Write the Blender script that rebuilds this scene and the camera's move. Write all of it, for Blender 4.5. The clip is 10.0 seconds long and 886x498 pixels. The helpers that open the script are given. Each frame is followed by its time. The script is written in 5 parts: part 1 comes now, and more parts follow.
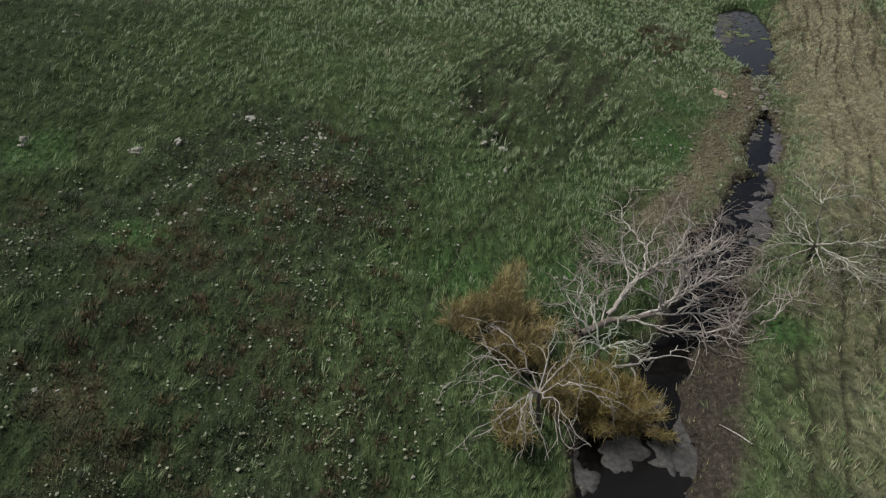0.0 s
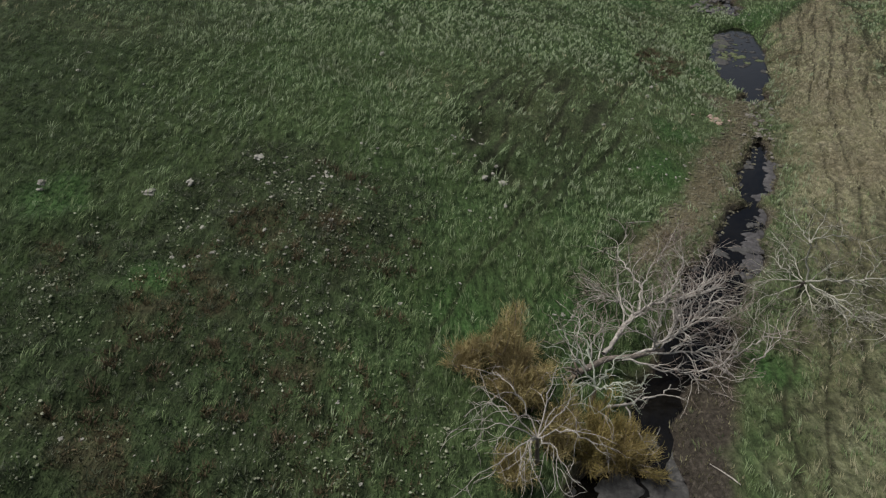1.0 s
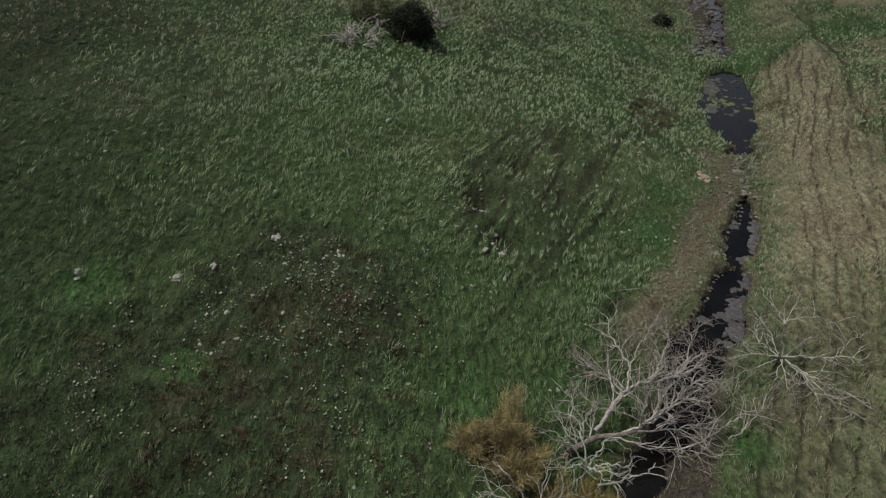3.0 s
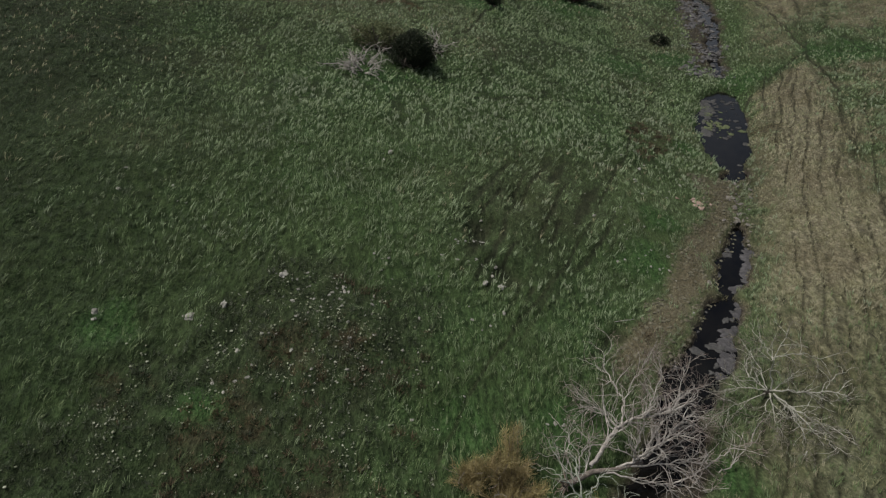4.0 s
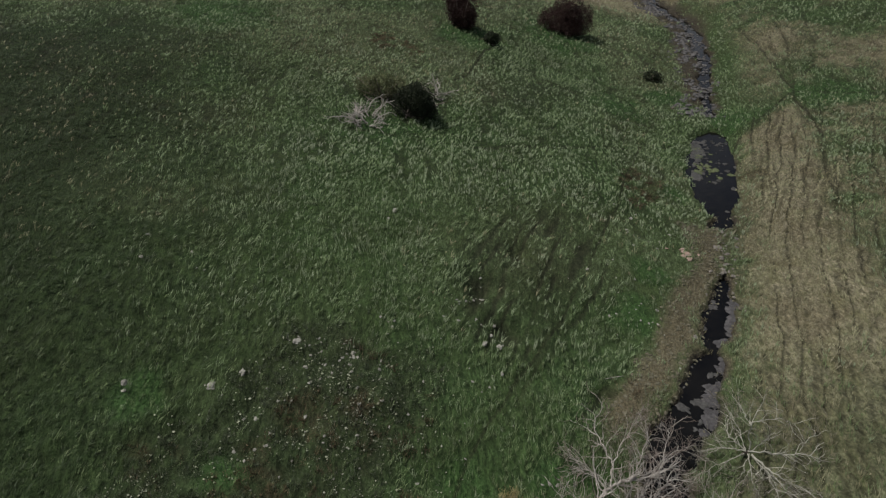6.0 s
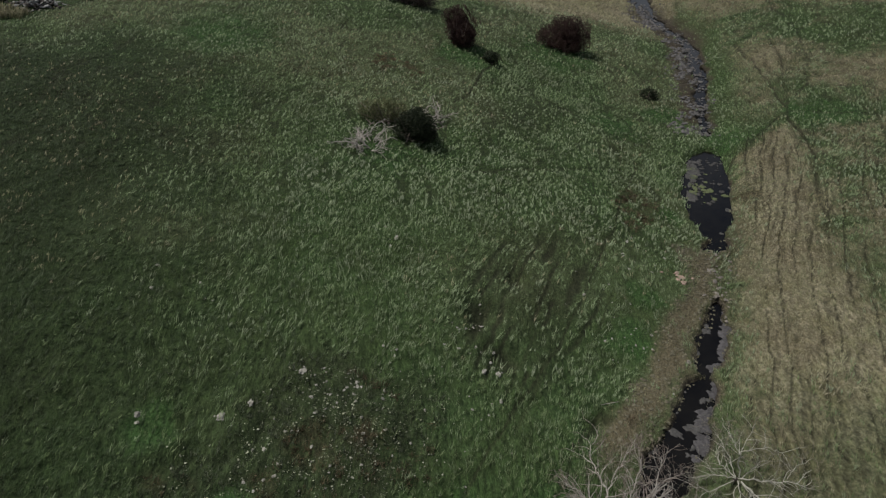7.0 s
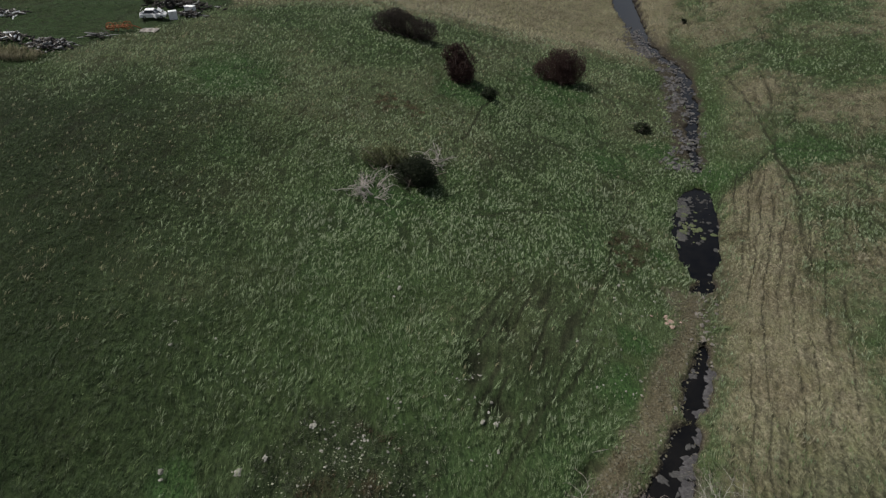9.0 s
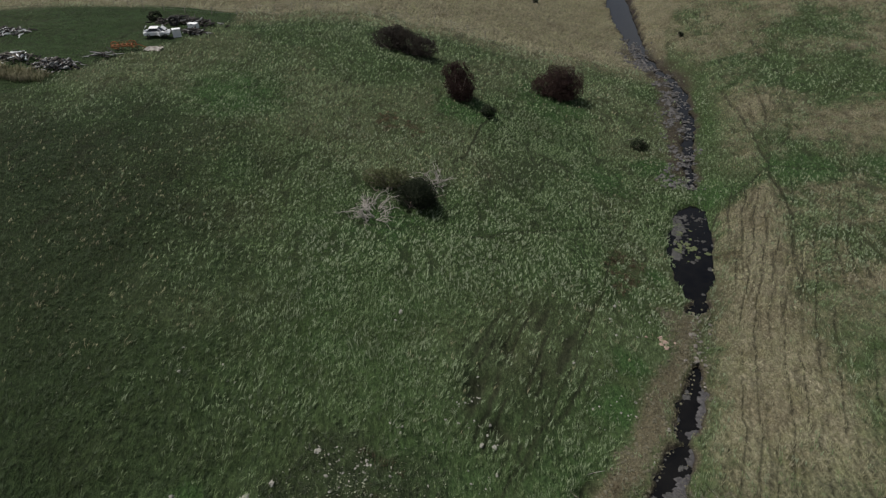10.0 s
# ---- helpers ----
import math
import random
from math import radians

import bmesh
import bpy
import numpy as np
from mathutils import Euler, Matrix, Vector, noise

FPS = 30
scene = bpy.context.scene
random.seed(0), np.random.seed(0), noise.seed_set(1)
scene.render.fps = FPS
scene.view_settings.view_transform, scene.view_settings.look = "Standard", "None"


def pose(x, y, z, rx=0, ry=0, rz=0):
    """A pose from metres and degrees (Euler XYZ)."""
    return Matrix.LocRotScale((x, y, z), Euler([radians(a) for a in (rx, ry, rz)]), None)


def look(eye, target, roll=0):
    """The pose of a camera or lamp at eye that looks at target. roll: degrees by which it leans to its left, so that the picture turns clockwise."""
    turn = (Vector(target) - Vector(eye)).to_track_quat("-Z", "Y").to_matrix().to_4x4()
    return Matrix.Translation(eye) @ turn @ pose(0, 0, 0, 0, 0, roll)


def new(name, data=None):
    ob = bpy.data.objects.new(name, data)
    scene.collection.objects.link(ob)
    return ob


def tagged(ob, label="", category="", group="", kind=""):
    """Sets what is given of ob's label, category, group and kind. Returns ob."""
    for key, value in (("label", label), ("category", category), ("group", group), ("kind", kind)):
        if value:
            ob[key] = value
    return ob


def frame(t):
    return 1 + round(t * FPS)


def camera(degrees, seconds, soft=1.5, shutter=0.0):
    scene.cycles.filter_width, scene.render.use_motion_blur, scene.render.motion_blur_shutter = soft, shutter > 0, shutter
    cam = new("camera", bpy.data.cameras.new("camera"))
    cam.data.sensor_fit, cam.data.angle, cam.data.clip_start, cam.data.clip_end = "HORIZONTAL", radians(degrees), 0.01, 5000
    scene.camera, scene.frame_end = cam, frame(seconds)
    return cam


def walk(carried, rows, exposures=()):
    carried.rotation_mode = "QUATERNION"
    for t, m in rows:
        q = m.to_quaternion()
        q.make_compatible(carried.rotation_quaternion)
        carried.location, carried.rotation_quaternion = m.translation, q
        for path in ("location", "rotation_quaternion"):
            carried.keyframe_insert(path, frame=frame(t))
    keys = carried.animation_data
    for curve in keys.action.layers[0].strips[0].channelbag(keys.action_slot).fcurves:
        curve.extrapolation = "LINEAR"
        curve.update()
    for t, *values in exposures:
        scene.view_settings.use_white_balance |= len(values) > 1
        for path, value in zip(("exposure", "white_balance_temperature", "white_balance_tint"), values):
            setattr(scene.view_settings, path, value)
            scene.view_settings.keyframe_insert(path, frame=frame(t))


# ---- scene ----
cam = camera(71.3, 10.0, soft=1.3)
# seconds, eye x y z, pitch, roll, yaw
PATH = [
    (0.0, -0.474, 1.288, 14.860, -36.616, 0.040, -0.000),
    (0.5, -0.524, 1.367, 15.561, -36.638, 0.057, -0.020),
    (1.0, -0.579, 1.465, 16.506, -36.660, 0.073, -0.041),
    (1.5, -0.632, 1.562, 17.462, -36.682, 0.090, -0.061),
    (2.0, -0.681, 1.656, 18.416, -36.704, 0.107, -0.081),
    (2.5, -0.727, 1.748, 19.359, -36.726, 0.124, -0.102),
    (4.0, -0.851, 2.021, 22.280, -36.792, 0.174, -0.163),
    (4.5, -0.887, 2.110, 23.275, -36.814, 0.190, -0.183),
    (5.0, -0.921, 2.199, 24.282, -36.836, 0.207, -0.203),
    (5.5, -0.951, 2.283, 25.262, -36.858, 0.224, -0.224),
    (7.0, -1.025, 2.530, 28.271, -36.924, 0.274, -0.285),
    (7.5, -1.044, 2.608, 29.278, -36.946, 0.290, -0.305),
    (8.0, -1.060, 2.686, 30.294, -36.968, 0.307, -0.325),
    (8.5, -1.074, 2.763, 31.322, -36.990, 0.324, -0.346),
    (9.0, -1.085, 2.840, 32.363, -37.012, 0.340, -0.366),
    (9.5, -1.093, 2.913, 33.398, -37.034, 0.357, -0.386),
    (10.0, -1.099, 2.988, 34.460, -37.056, 0.374, -0.407),
]
walk(cam, [(t, pose(x, y, z, 90 + pitch, 0, yaw) @ pose(0, 0, 0, 0, 0, -roll)) for t, x, y, z, pitch, roll, yaw in PATH],
     exposures=[(0.0, 0.11), (2.5, -0.01), (4.5, -0.09), (7.0, -0.08), (10.0, -0.01)])

# ---- light ----
SUN_AZ, SUN_EL = 288.0, 60.0          # compass degrees (from +y towards +x), height
world = bpy.data.worlds.new("sky")
scene.world = world
world.use_nodes = True
wn = world.node_tree.nodes
wl = world.node_tree.links
sky = wn.new("ShaderNodeTexSky")
sky.sky_type = "NISHITA"
sky.sun_disc = False
sky.sun_elevation = radians(SUN_EL)
sky.sun_rotation = radians(SUN_AZ)
sky.dust_density = 5.0
# broken pale cloud over the blue
way = wn.new("ShaderNodeTexCoord")
cloud = wn.new("ShaderNodeTexNoise")
cloud.inputs["Scale"].default_value = 2.6
cloud.inputs["Detail"].default_value = 5
wl.new(way.outputs["Generated"], cloud.inputs["Vector"])
veil = wn.new("ShaderNodeValToRGB")
veil.color_ramp.elements[0].position, veil.color_ramp.elements[1].position = 0.42, 0.62
wl.new(cloud.outputs["Fac"], veil.inputs["Fac"])
over = wn.new("ShaderNodeMix")
over.data_type = "RGBA"
wl.new(veil.outputs["Color"], over.inputs["Factor"])
wl.new(sky.outputs[0], over.inputs["A"])
over.inputs["B"].default_value = (6.5, 6.8, 7.4, 1)
wl.new(over.outputs["Result"], wn["Background"].inputs[0])
wn["Background"].inputs[1].default_value = 0.062
sun_data = bpy.data.lights.new("sun", "SUN")
sun_data.energy = 4.2
sun_data.angle = radians(12.0)
sun_data.color = (1.0, 0.97, 0.925)
sun = new("sun", sun_data)
az, el = radians(SUN_AZ), radians(SUN_EL)
sun_from = Vector((math.sin(az) * math.cos(el), math.cos(az) * math.cos(el), math.sin(el)))
sun.matrix_world = look(sun_from * 200, (0, 0, 0))


# ---- noise and shape helpers ----
def hash2(i, j, seed):
    h = np.sin(i * 127.1 + j * 311.7 + seed * 74.7) * 43758.5453
    return h - np.floor(h)


def vnoise(x, y, seed=0):
    """Smooth value noise, 0 to 1."""
    i, j = np.floor(x), np.floor(y)
    u, v = x - i, y - j
    u, v = u * u * (3 - 2 * u), v * v * (3 - 2 * v)
    a = hash2(i, j, seed) * (1 - u) + hash2(i + 1, j, seed) * u
    b = hash2(i, j + 1, seed) * (1 - u) + hash2(i + 1, j + 1, seed) * u
    return a * (1 - v) + b * v


def fbm(x, y, size, seed=0, octaves=4):
    total, amp, norm = 0.0, 1.0, 0.0
    for k in range(octaves):
        total = total + amp * vnoise(x / size * 2 ** k, y / size * 2 ** k, seed + 7 * k)
        norm += amp
        amp *= 0.5
    return total / norm


def smooth(a, b, v):
    s = np.clip((v - a) / (b - a), 0, 1)
    return s * s * (3 - 2 * s)


def line_distance(x, y, pts):
    best = np.full(np.shape(x), 1e9)
    for (x0, y0), (x1, y1) in zip(pts[:-1], pts[1:]):
        dx, dy = x1 - x0, y1 - y0
        s = np.clip(((x - x0) * dx + (y - y0) * dy) / (dx * dx + dy * dy), 0, 1)
        best = np.minimum(best, np.hypot(x - x0 - s * dx, y - y0 - s * dy))
    return best


def spots(x, y, rows):
    """Soft round patches with ragged edges: rows of x, y, radius."""
    n = (fbm(x, y, 1.3, 31, 3) - 0.5) * 1.1
    out = np.zeros(np.shape(x))
    for px, py, r in rows:
        out = np.maximum(out, smooth(1.25, 0.45, np.hypot(x - px, y - py) / r + n))
    return out


# ---- the lie of the land ----
STREAM_Y = [-400, -40, -10, 5, 10.6, 12, 15.2, 21.8, 27.5, 31, 33, 40, 47.5, 53.4, 59, 69.6, 81, 87, 98, 112, 130, 170, 260, 2500]
STREAM_X = [-150, -18, -5, 2.2, 4.2, 4.8, 7, 11.2, 14.8, 16.7, 17.6, 19.9, 22, 23.8, 25.7, 29, 32, 32.5, 30.7, 32.2, 34.5, 41, 60, 500]
WIDTH_Y = [-40, 8, 12.5, 14, 15.5, 18.5, 20.5, 22.5, 24, 27, 30, 32, 33.4, 34.2, 38.6, 39.6, 42, 45, 49, 53.2, 54.8, 55.8, 57.4, 58.6, 63, 70, 80, 86, 96, 104, 112, 130, 200]
WIDTH_W = [1.2, 1.5, 1.6, 0.9, 0.8, 0.9, 1.3, 1.3, 0.9, 0.85, 0.95, 0.8, 0.5, -0.5, -0.5, 0.7, 1.0, 1.7, 1.85, 1.55, 0.8, -0.7, -0.7, 0.45, 0.55, 0.85, 0.85, 0.8, 1.0, 1.6, 1.9, 2.2, 2.4]


def stream_x(y):
    return (np.interp(y - 2, STREAM_Y, STREAM_X) + np.interp(y, STREAM_Y, STREAM_X) + np.interp(y + 2, STREAM_Y, STREAM_X)) / 3


def stream_half(x, y):
    side = np.sign(x - stream_x(y))
    rag = (fbm(x + side * 40, y, 2.8, 3, 3) - 0.5) * 1.3 + (fbm(x + side * 40, y, 0.8, 4, 3) - 0.5) * (1.1 - 0.25 * smooth(41, 43, y) * smooth(57, 55, y)) - 0.15
    return np.interp(y, WIDTH_Y, WIDTH_W) + rag


def land_base(x, y):
    d = x - stream_x(y)
    dist = np.maximum(np.abs(d) - 1.5, 0)
    u = (np.clip(y, 5, 120) - 50) / 50
    a, b, c = 1 - np.exp(-dist / 30), 1 - np.exp(-dist / 7), 1 - np.exp(-dist / 5)
    left = a * (14.991 - 0.175 * u - 3.756 * u * u + 2.322 * a * u) + b * (-3.206 - 1.153 * u + 1.055 * u * u)
    right = a * (3.482 + 3.915 * u) + c * (2.071 + 0.503 * u)
    z = np.where(d < 0, left, right)
    far = smooth(150, 420, np.hypot(x, y - 40))
    return z * (1 - 0.6 * far) + far * 10 * (fbm(x, y, 300, 9, 3) - 0.35)


# dips and swells of the slopes: x, y, height, radius
SWELLS = [(1.4, 29.8, -0.85, 1.1), (2.6, 26.9, -0.8, 1.1), (3.8, 33.4, -0.7, 1.0), (7.6, 23.5, -0.5, 1.0), (-11.5, 21, -0.35, 6), (8.5, 27.5, -0.7, 4.5), (9.7, 66, -1.1, 6), (-30, 50.5, 0.8, 8), (-15.4, 44, -0.7, 6), (16.8, 79.3, -0.6, 5), (43, 58, -0.6, 6), (37, 77, 0.8, 5), (51.5, 80.6, 0.8, 7), (38, 101, -0.7, 6)]


def land(x, y):
    x, y = np.asarray(x, float), np.asarray(y, float)
    d = np.abs(x - stream_x(y))
    w = stream_half(x, y)
    bank = smooth(-0.30, 0.50 + 0.9 * smooth(41, 43, y) * smooth(57, 55, y), d - w)                     # 0 in the bed, 1 on the bank
    swell = sum(h * np.exp(-((x - sx) ** 2 + (y - sy) ** 2) / r ** 2) for sx, sy, h, r in SWELLS)
    lumpy = smooth(-0.5, -3.0, x) * smooth(26, 21, y)
    rough = (fbm(x, y, 6.0, 5, 3) - 0.5) * 0.55 + (fbm(x, y, 1.2, 6, 3) - 0.5) * (0.22 + 0.4 * lumpy)
    return land_base(x, y) + bank * (0.34 + swell * smooth(0.5, 4.0, d - w) + rough * smooth(0.0, 4.0, d - w) + (fbm(x, y, 0.7, 8, 2) - 0.5) * 0.16) - 0.3 * (1 - bank)


TRAIL_AND_SHADE_LINES = [
    [(16.5, 51), (13.5, 44), (10.5, 37.3), (5.9, 28.3), (2.7, 23.0), (0.5, 19.4), (-0.7, 16.7), (-1.5, 14.1), (-1.9, 12.5), (-2.2, 8)],
    [(-7.4, 44.2), (-2, 43.9), (1.4, 44.6), (7.5, 47.0), (13.7, 49.5), (20.9, 51.9), (25.0, 55.6)],
    [(24.6, 50.5), (26.3, 52.9), (29.2, 55.3), (31.6, 57.4), (33.1, 59.0), (34.4, 61.5), (37.1, 69.6), (38.6, 76.4)],
    [(33.1, 59.0), (32.5, 57.0), (32.0, 53.5), (31.2, 49.9), (29.0, 44.6), (28.1, 41.0)],
    [(33.1, 59.0), (36, 57.6), (40, 57.0), (46, 56.8), (56, 57)],
    [(33.3, 59.7), (34.5, 66), (35.2, 74.7), (36.5, 84.2)],
    [(33.5, 59.9), (37, 64), (40, 69.4), (43, 80), (44.3, 94.1), (41, 107.4)],
    [(0.5, 66.5), (5, 66.5), (9, 62), (13, 57.5), (19, 54.5)],
    [(-2.0, 53), (1.5, 57), (3, 63), (4.5, 67)],
    # gully left of the fallen tree, its shadow drawn as a dark line
    [(7.9, 24.2), (6.7, 22.8), (5.9, 21.8), (4.6, 19.5)],
    # shadow line of a shallow dip, painted into the ground like a trail
    [(9.2, 12.9), (10.4, 13.6), (11.9, 14.2), (13.7, 15.2)],
    [(4.6, 29.0), (4.1, 27.9), (3.3, 26.0), (2.6, 24.2)],
    [(5.4, 27.2), (4.2, 24.8), (3.7, 23.8), (3.0, 22.4)],
]
# bare worn scars in the hollow: x, y, radius
SCARS = [(1.2, 30.2, 0.55), (1.0, 29.1, 0.5), (2.2, 27.2, 0.6), (2.8, 26.6, 0.55), (3.7, 33.4, 0.5), (8.0, 23.9, 0.5), (6.9, 22.9, 0.45)]
STRIP_L_Y = [8, 15.6, 18, 23.3, 28.3, 38.5, 46.2, 52.4, 54.8, 56.6]
STRIP_L_X = [8.5, 10.6, 12, 14.8, 17.0, 20.9, 23.7, 26.0, 28.9, 31.6]
STRIP_R_X = [27, 26.2, 26.2, 26.3, 26.4, 27.9, 30.0, 32.0, 32.4, 32.5]
GREEN_FIELD = [(46, 82, 9), (50, 76, 8), (40, 84, 5), (52, 92, 7), (38, 60, 4), (46, 57, 5)]      # greener stretches of the far field: x, y, radius
LUSH = [(-14.4, 20.4, 1.3), (-10.1, 16.9, 1.0), (0.2, 17.7, 1.6), (4.3, 18.4, 1.7), (-5, 44.5, 3.0), (13.5, 75, 5.5), (27, 56.8, 2.6), (10.6, 15.6, 1.2),
        (10.9, 29.5, 2.0), (12.8, 33.5, 1.6), (17.3, 43.5, 1.6), (13.6, 25.5, 1.0), (16.2, 58, 3.0), (-22, 64, 5), (22.5, 62, 3), (36, 57.5, 3.5), (45, 55, 4), (2, 67.5, 4)]
HOLLOW = [(2.5, 32.5, 3.0), (6.0, 32.5, 2.6), (4.5, 28.5, 2.6), (1.5, 29.5, 2.0), (6.5, 36.0, 2.0), (5.5, 55, 3.0), (8, 59, 3.0)]
BRACKEN = [(-12.9, 17.4, 1.3), (-9.9, 15.7, 1.3), (-7.7, 16.7, 1.2), (-9.5, 10.3, 2.0), (-8.6, 18.3, 1.0), (-6.1, 61.7, 2.4), (-4.0, 60.5, 1.5), (14.8, 44.2, 2.2), (23.7, 43.8, 1.0), (24.5, 46.2, 0.9),
           (8.7, 24.4, 0.9), (-5.0, 14.2, 0.8), (-3.2, 11.0, 0.8), (-6.7, 12.0, 0.7), (14.5, 42.0, 1.5), (-7.2, 20.2, 1.4), (-5.0, 21.0, 1.2)]


def cover(x, y):
    """What grows where: weights of each ground cover."""
    d = x - stream_x(y)
    out_w = np.abs(d) - stream_half(x, y)
    rag = fbm(x, y, 4.0, 12, 4) - 0.5
    fine = fbm(x, y, 0.9, 14, 3) - 0.5
    sl, sr = np.interp(y, STRIP_L_Y, STRIP_L_X), np.interp(y, STRIP_L_Y, STRIP_R_X)
    soft = 0.35 + 0.65 * smooth(52, 44, y)
    strip = smooth(-0.6 - 0.8 * soft, 0.6 + 1.6 * soft, x - sl + rag * (1.6 + 0.9 * soft) + fine * 2.6) * smooth(-0.7 - 1.3 * soft, 0.7 + 1.8 * soft, sr - x + rag * (1.6 + 2.2 * soft) + fine * 2.4) * smooth(57.0, 55.8, y + rag)
    meadow_y = np.interp(x, [-60, -46, -29, -14, 1, 12, 24, 31, 40, 70], [92, 92.5, 90.5, 98, 96, 91.5, 93, 90, 112, 118])
    meadow = smooth(-1.0, 2.5, y - meadow_y + rag * 6)
    belt = smooth(-3.0, 0.0, y - meadow_y + rag * 4) * smooth(9.0, 3.0, y - meadow_y + rag * 4) * (d < 0)
    right = (d > 0) * smooth(2, 6, d) * smooth(56, 62, y)
    dry = np.maximum(np.maximum(strip, meadow), right * np.clip(0.66 + rag * 1.5 + fine * 0.9 - 0.75 * spots(x, y, GREEN_FIELD), 0, 1))
    dry = np.maximum(dry, (d > 0) * smooth(3.0, 7.0, d) * np.clip(0.42 + rag * 1.4 + fine, 0, 1) * smooth(57, 54, y))
    dry = dry * (1 - 0.5 * smooth(28, 19, y + rag * 6))
    dry = np.maximum(dry, 0.5 * (d < 0) * smooth(-8, -1, y - meadow_y + rag * 5))
    slope_dry = (d < 0) * np.clip((fbm(x, y, 11, 17, 3) - 0.45) * 1.2, 0, 0.22) * smooth(24, 34, y)
    mud = (d < 0) * smooth(0.9, 0.1, np.abs(out_w - 1.7 + rag * 1.8) / 2.3) * smooth(19, 23, y) * smooth(41, 38, y)
    rim = 0.8 - 0.5 * smooth(39, 41, y) * smooth(60, 57, y)
    mud = np.maximum(mud, smooth(rim, 0.0, out_w + fine * 1.0 - 0.1))
    mud = np.maximum(mud, smooth(2.4, 0.6, out_w + rag) * smooth(82, 86, y) * smooth(104, 98, y))
    mud = np.maximum(mud, (d < 0) * smooth(2.6, 1.6, out_w + rag * 2 + fine) * smooth(59, 62, y) * smooth(106, 98, y))
    mud = np.maximum(mud, 0.5 * (d > 0) * smooth(2.2, 0.8, out_w + rag * 2) * smooth(31, 34, y) * smooth(47, 43, y))
    flat = (d > 0) * smooth(0.4, -0.4, x - np.interp(y, [0, 10, 15.6, 19, 21], [5.5, 7.6, 9.7, 10.8, 10.9]) + fine * 1.2 + rag * 1.6) * smooth(22, 20, y)
    mud = np.maximum(mud, flat)
    wet = np.maximum(smooth(0.55, 0.0, out_w), 0.6 * mud * smooth(56, 60, y) * smooth(108, 100, y))
    wet = np.maximum(wet, 0.85 * flat * np.clip(0.75 + rag * 1.5, 0, 1))
    heath = smooth(0.6, -4.0, x + rag * 6 + fine * 2) * smooth(1.5, -1.5, y - np.minimum(24.0, 18 + (x + 13) * 1.0) + rag * 6)
    lush = spots(x, y, LUSH)
    bracken = spots(x, y, BRACKEN) * smooth(0.36, 0.50, fbm(x, y, 0.9, 19, 2))
    hollow = spots(x, y, HOLLOW)
    # trail also carries gully, dip and gap shade that darkens the ground colour
    trail = np.zeros(np.shape(x))
    wob = (fbm(x, y, 2.5, 21, 2) - 0.5) * 0.5
    for k, line in enumerate(TRAIL_AND_SHADE_LINES):
        trail = np.maximum(trail, (0.8 if k == 0 else 0.55 if k > 10 else 0.85) * smooth(0.13 if k == 0 else 0.11 if k > 10 else 0.24 if 2 <= k <= 6 else 0.20, 0.03, line_distance(x + wob, y - wob, line) + (0.05 if k == 0 else 0.25) * np.maximum(0, 0.48 - fbm(x, y, 3.0, 60 + k, 2)) * 3))
    q = (x - 0.42 * y + (fbm(x, y, 6.0, 23, 2) - 0.5) * 1.8 + (fbm(x, y, 1.1, 24, 2) - 0.5) * 0.35) / 1.05
    lane_id = np.floor(q)
    keep_lane = vnoise(lane_id * 7.3, y / 6.0, 47) + 0.35 * np.minimum(strip, 1)
    lane = smooth(0.09, 0.03, np.abs(q - lane_id - 0.5)) * smooth(0.55, 0.68, keep_lane) * (d > 3) * smooth(57.5, 55, y)
    trail = np.maximum(trail, 0.9 * lane)
    across, down = x * 0.9 - y * 0.42, x * 0.42 + y * 0.9
    # narrow sheep tracks, side by side along the slope
    tread = smooth(1.15, 0.55, np.hypot((across + 8.8) / 5.0, (down - 31.0) / 9.0) + rag * 0.6) * (d < -3)
    p = (across + (fbm(across, down * 0.35, 3.0, 72, 2) - 0.5) * 2.2 + (fbm(across, down, 0.9, 73, 2) - 0.5) * 0.3) / 0.7
    track = smooth(0.26, 0.10, np.abs(p - np.floor(p) - 0.5)) * smooth(0.42, 0.62, vnoise(np.floor(p) * 5.1, down / 3.0, 74)) * tread
    trail = np.maximum(trail, 0.8 * track)
    # tussock shade in the gaps, put into the ground colour
    tussock_gap_shade = smooth(0.045, 0.015, np.abs(fbm(x * 1.7, y * 0.55, 1.6, 51, 2) - 0.5)) * smooth(32, 42, y) * (out_w > 2.5)
    trail = np.maximum(trail, 0.5 * tussock_gap_shade * (1 - strip) * (1 - meadow))
    scar = spots(x, y, SCARS)
    trail = np.maximum(trail, 0.75 * scar)
    # close wavy ruts between the lanes of the straw strip
    p = (x - 0.42 * y + (fbm(x, y * 0.5, 2.0, 25, 3) - 0.5) * 1.3) / 0.58
    rut = smooth(0.36, 0.14, np.abs(p - np.floor(p) - 0.5)) * smooth(0.40, 0.62, vnoise(np.floor(p) * 3.7, y / 2.2, 48))
    trail = np.maximum(trail, 0.40 * rut * (d > 3) * smooth(57.5, 55, y) * np.clip(0.35 + strip, 0, 1))
    bright = smooth(62, 44, y + 12 * (fbm(x, y, 8.0, 57, 3) - 0.5)) * (d < 0) * smooth(-14, -4, x + rag * 8) * (1 - heath) * (1 - 0.8 * np.maximum(hollow, 0.6 * tread)) * (0.3 + 0.7 * smooth(10, 20, y))
    # left hillside darkened in colour, standing in for cloud shadow and lens vignette
    shade_and_yard = 0.95 * smooth(-2.0, -26.0, x + 0.25 * (y - 22) + rag * 9) * smooth(66, 50, y + rag * 8)
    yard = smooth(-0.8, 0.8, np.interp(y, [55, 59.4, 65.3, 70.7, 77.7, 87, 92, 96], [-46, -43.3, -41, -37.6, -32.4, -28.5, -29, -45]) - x)
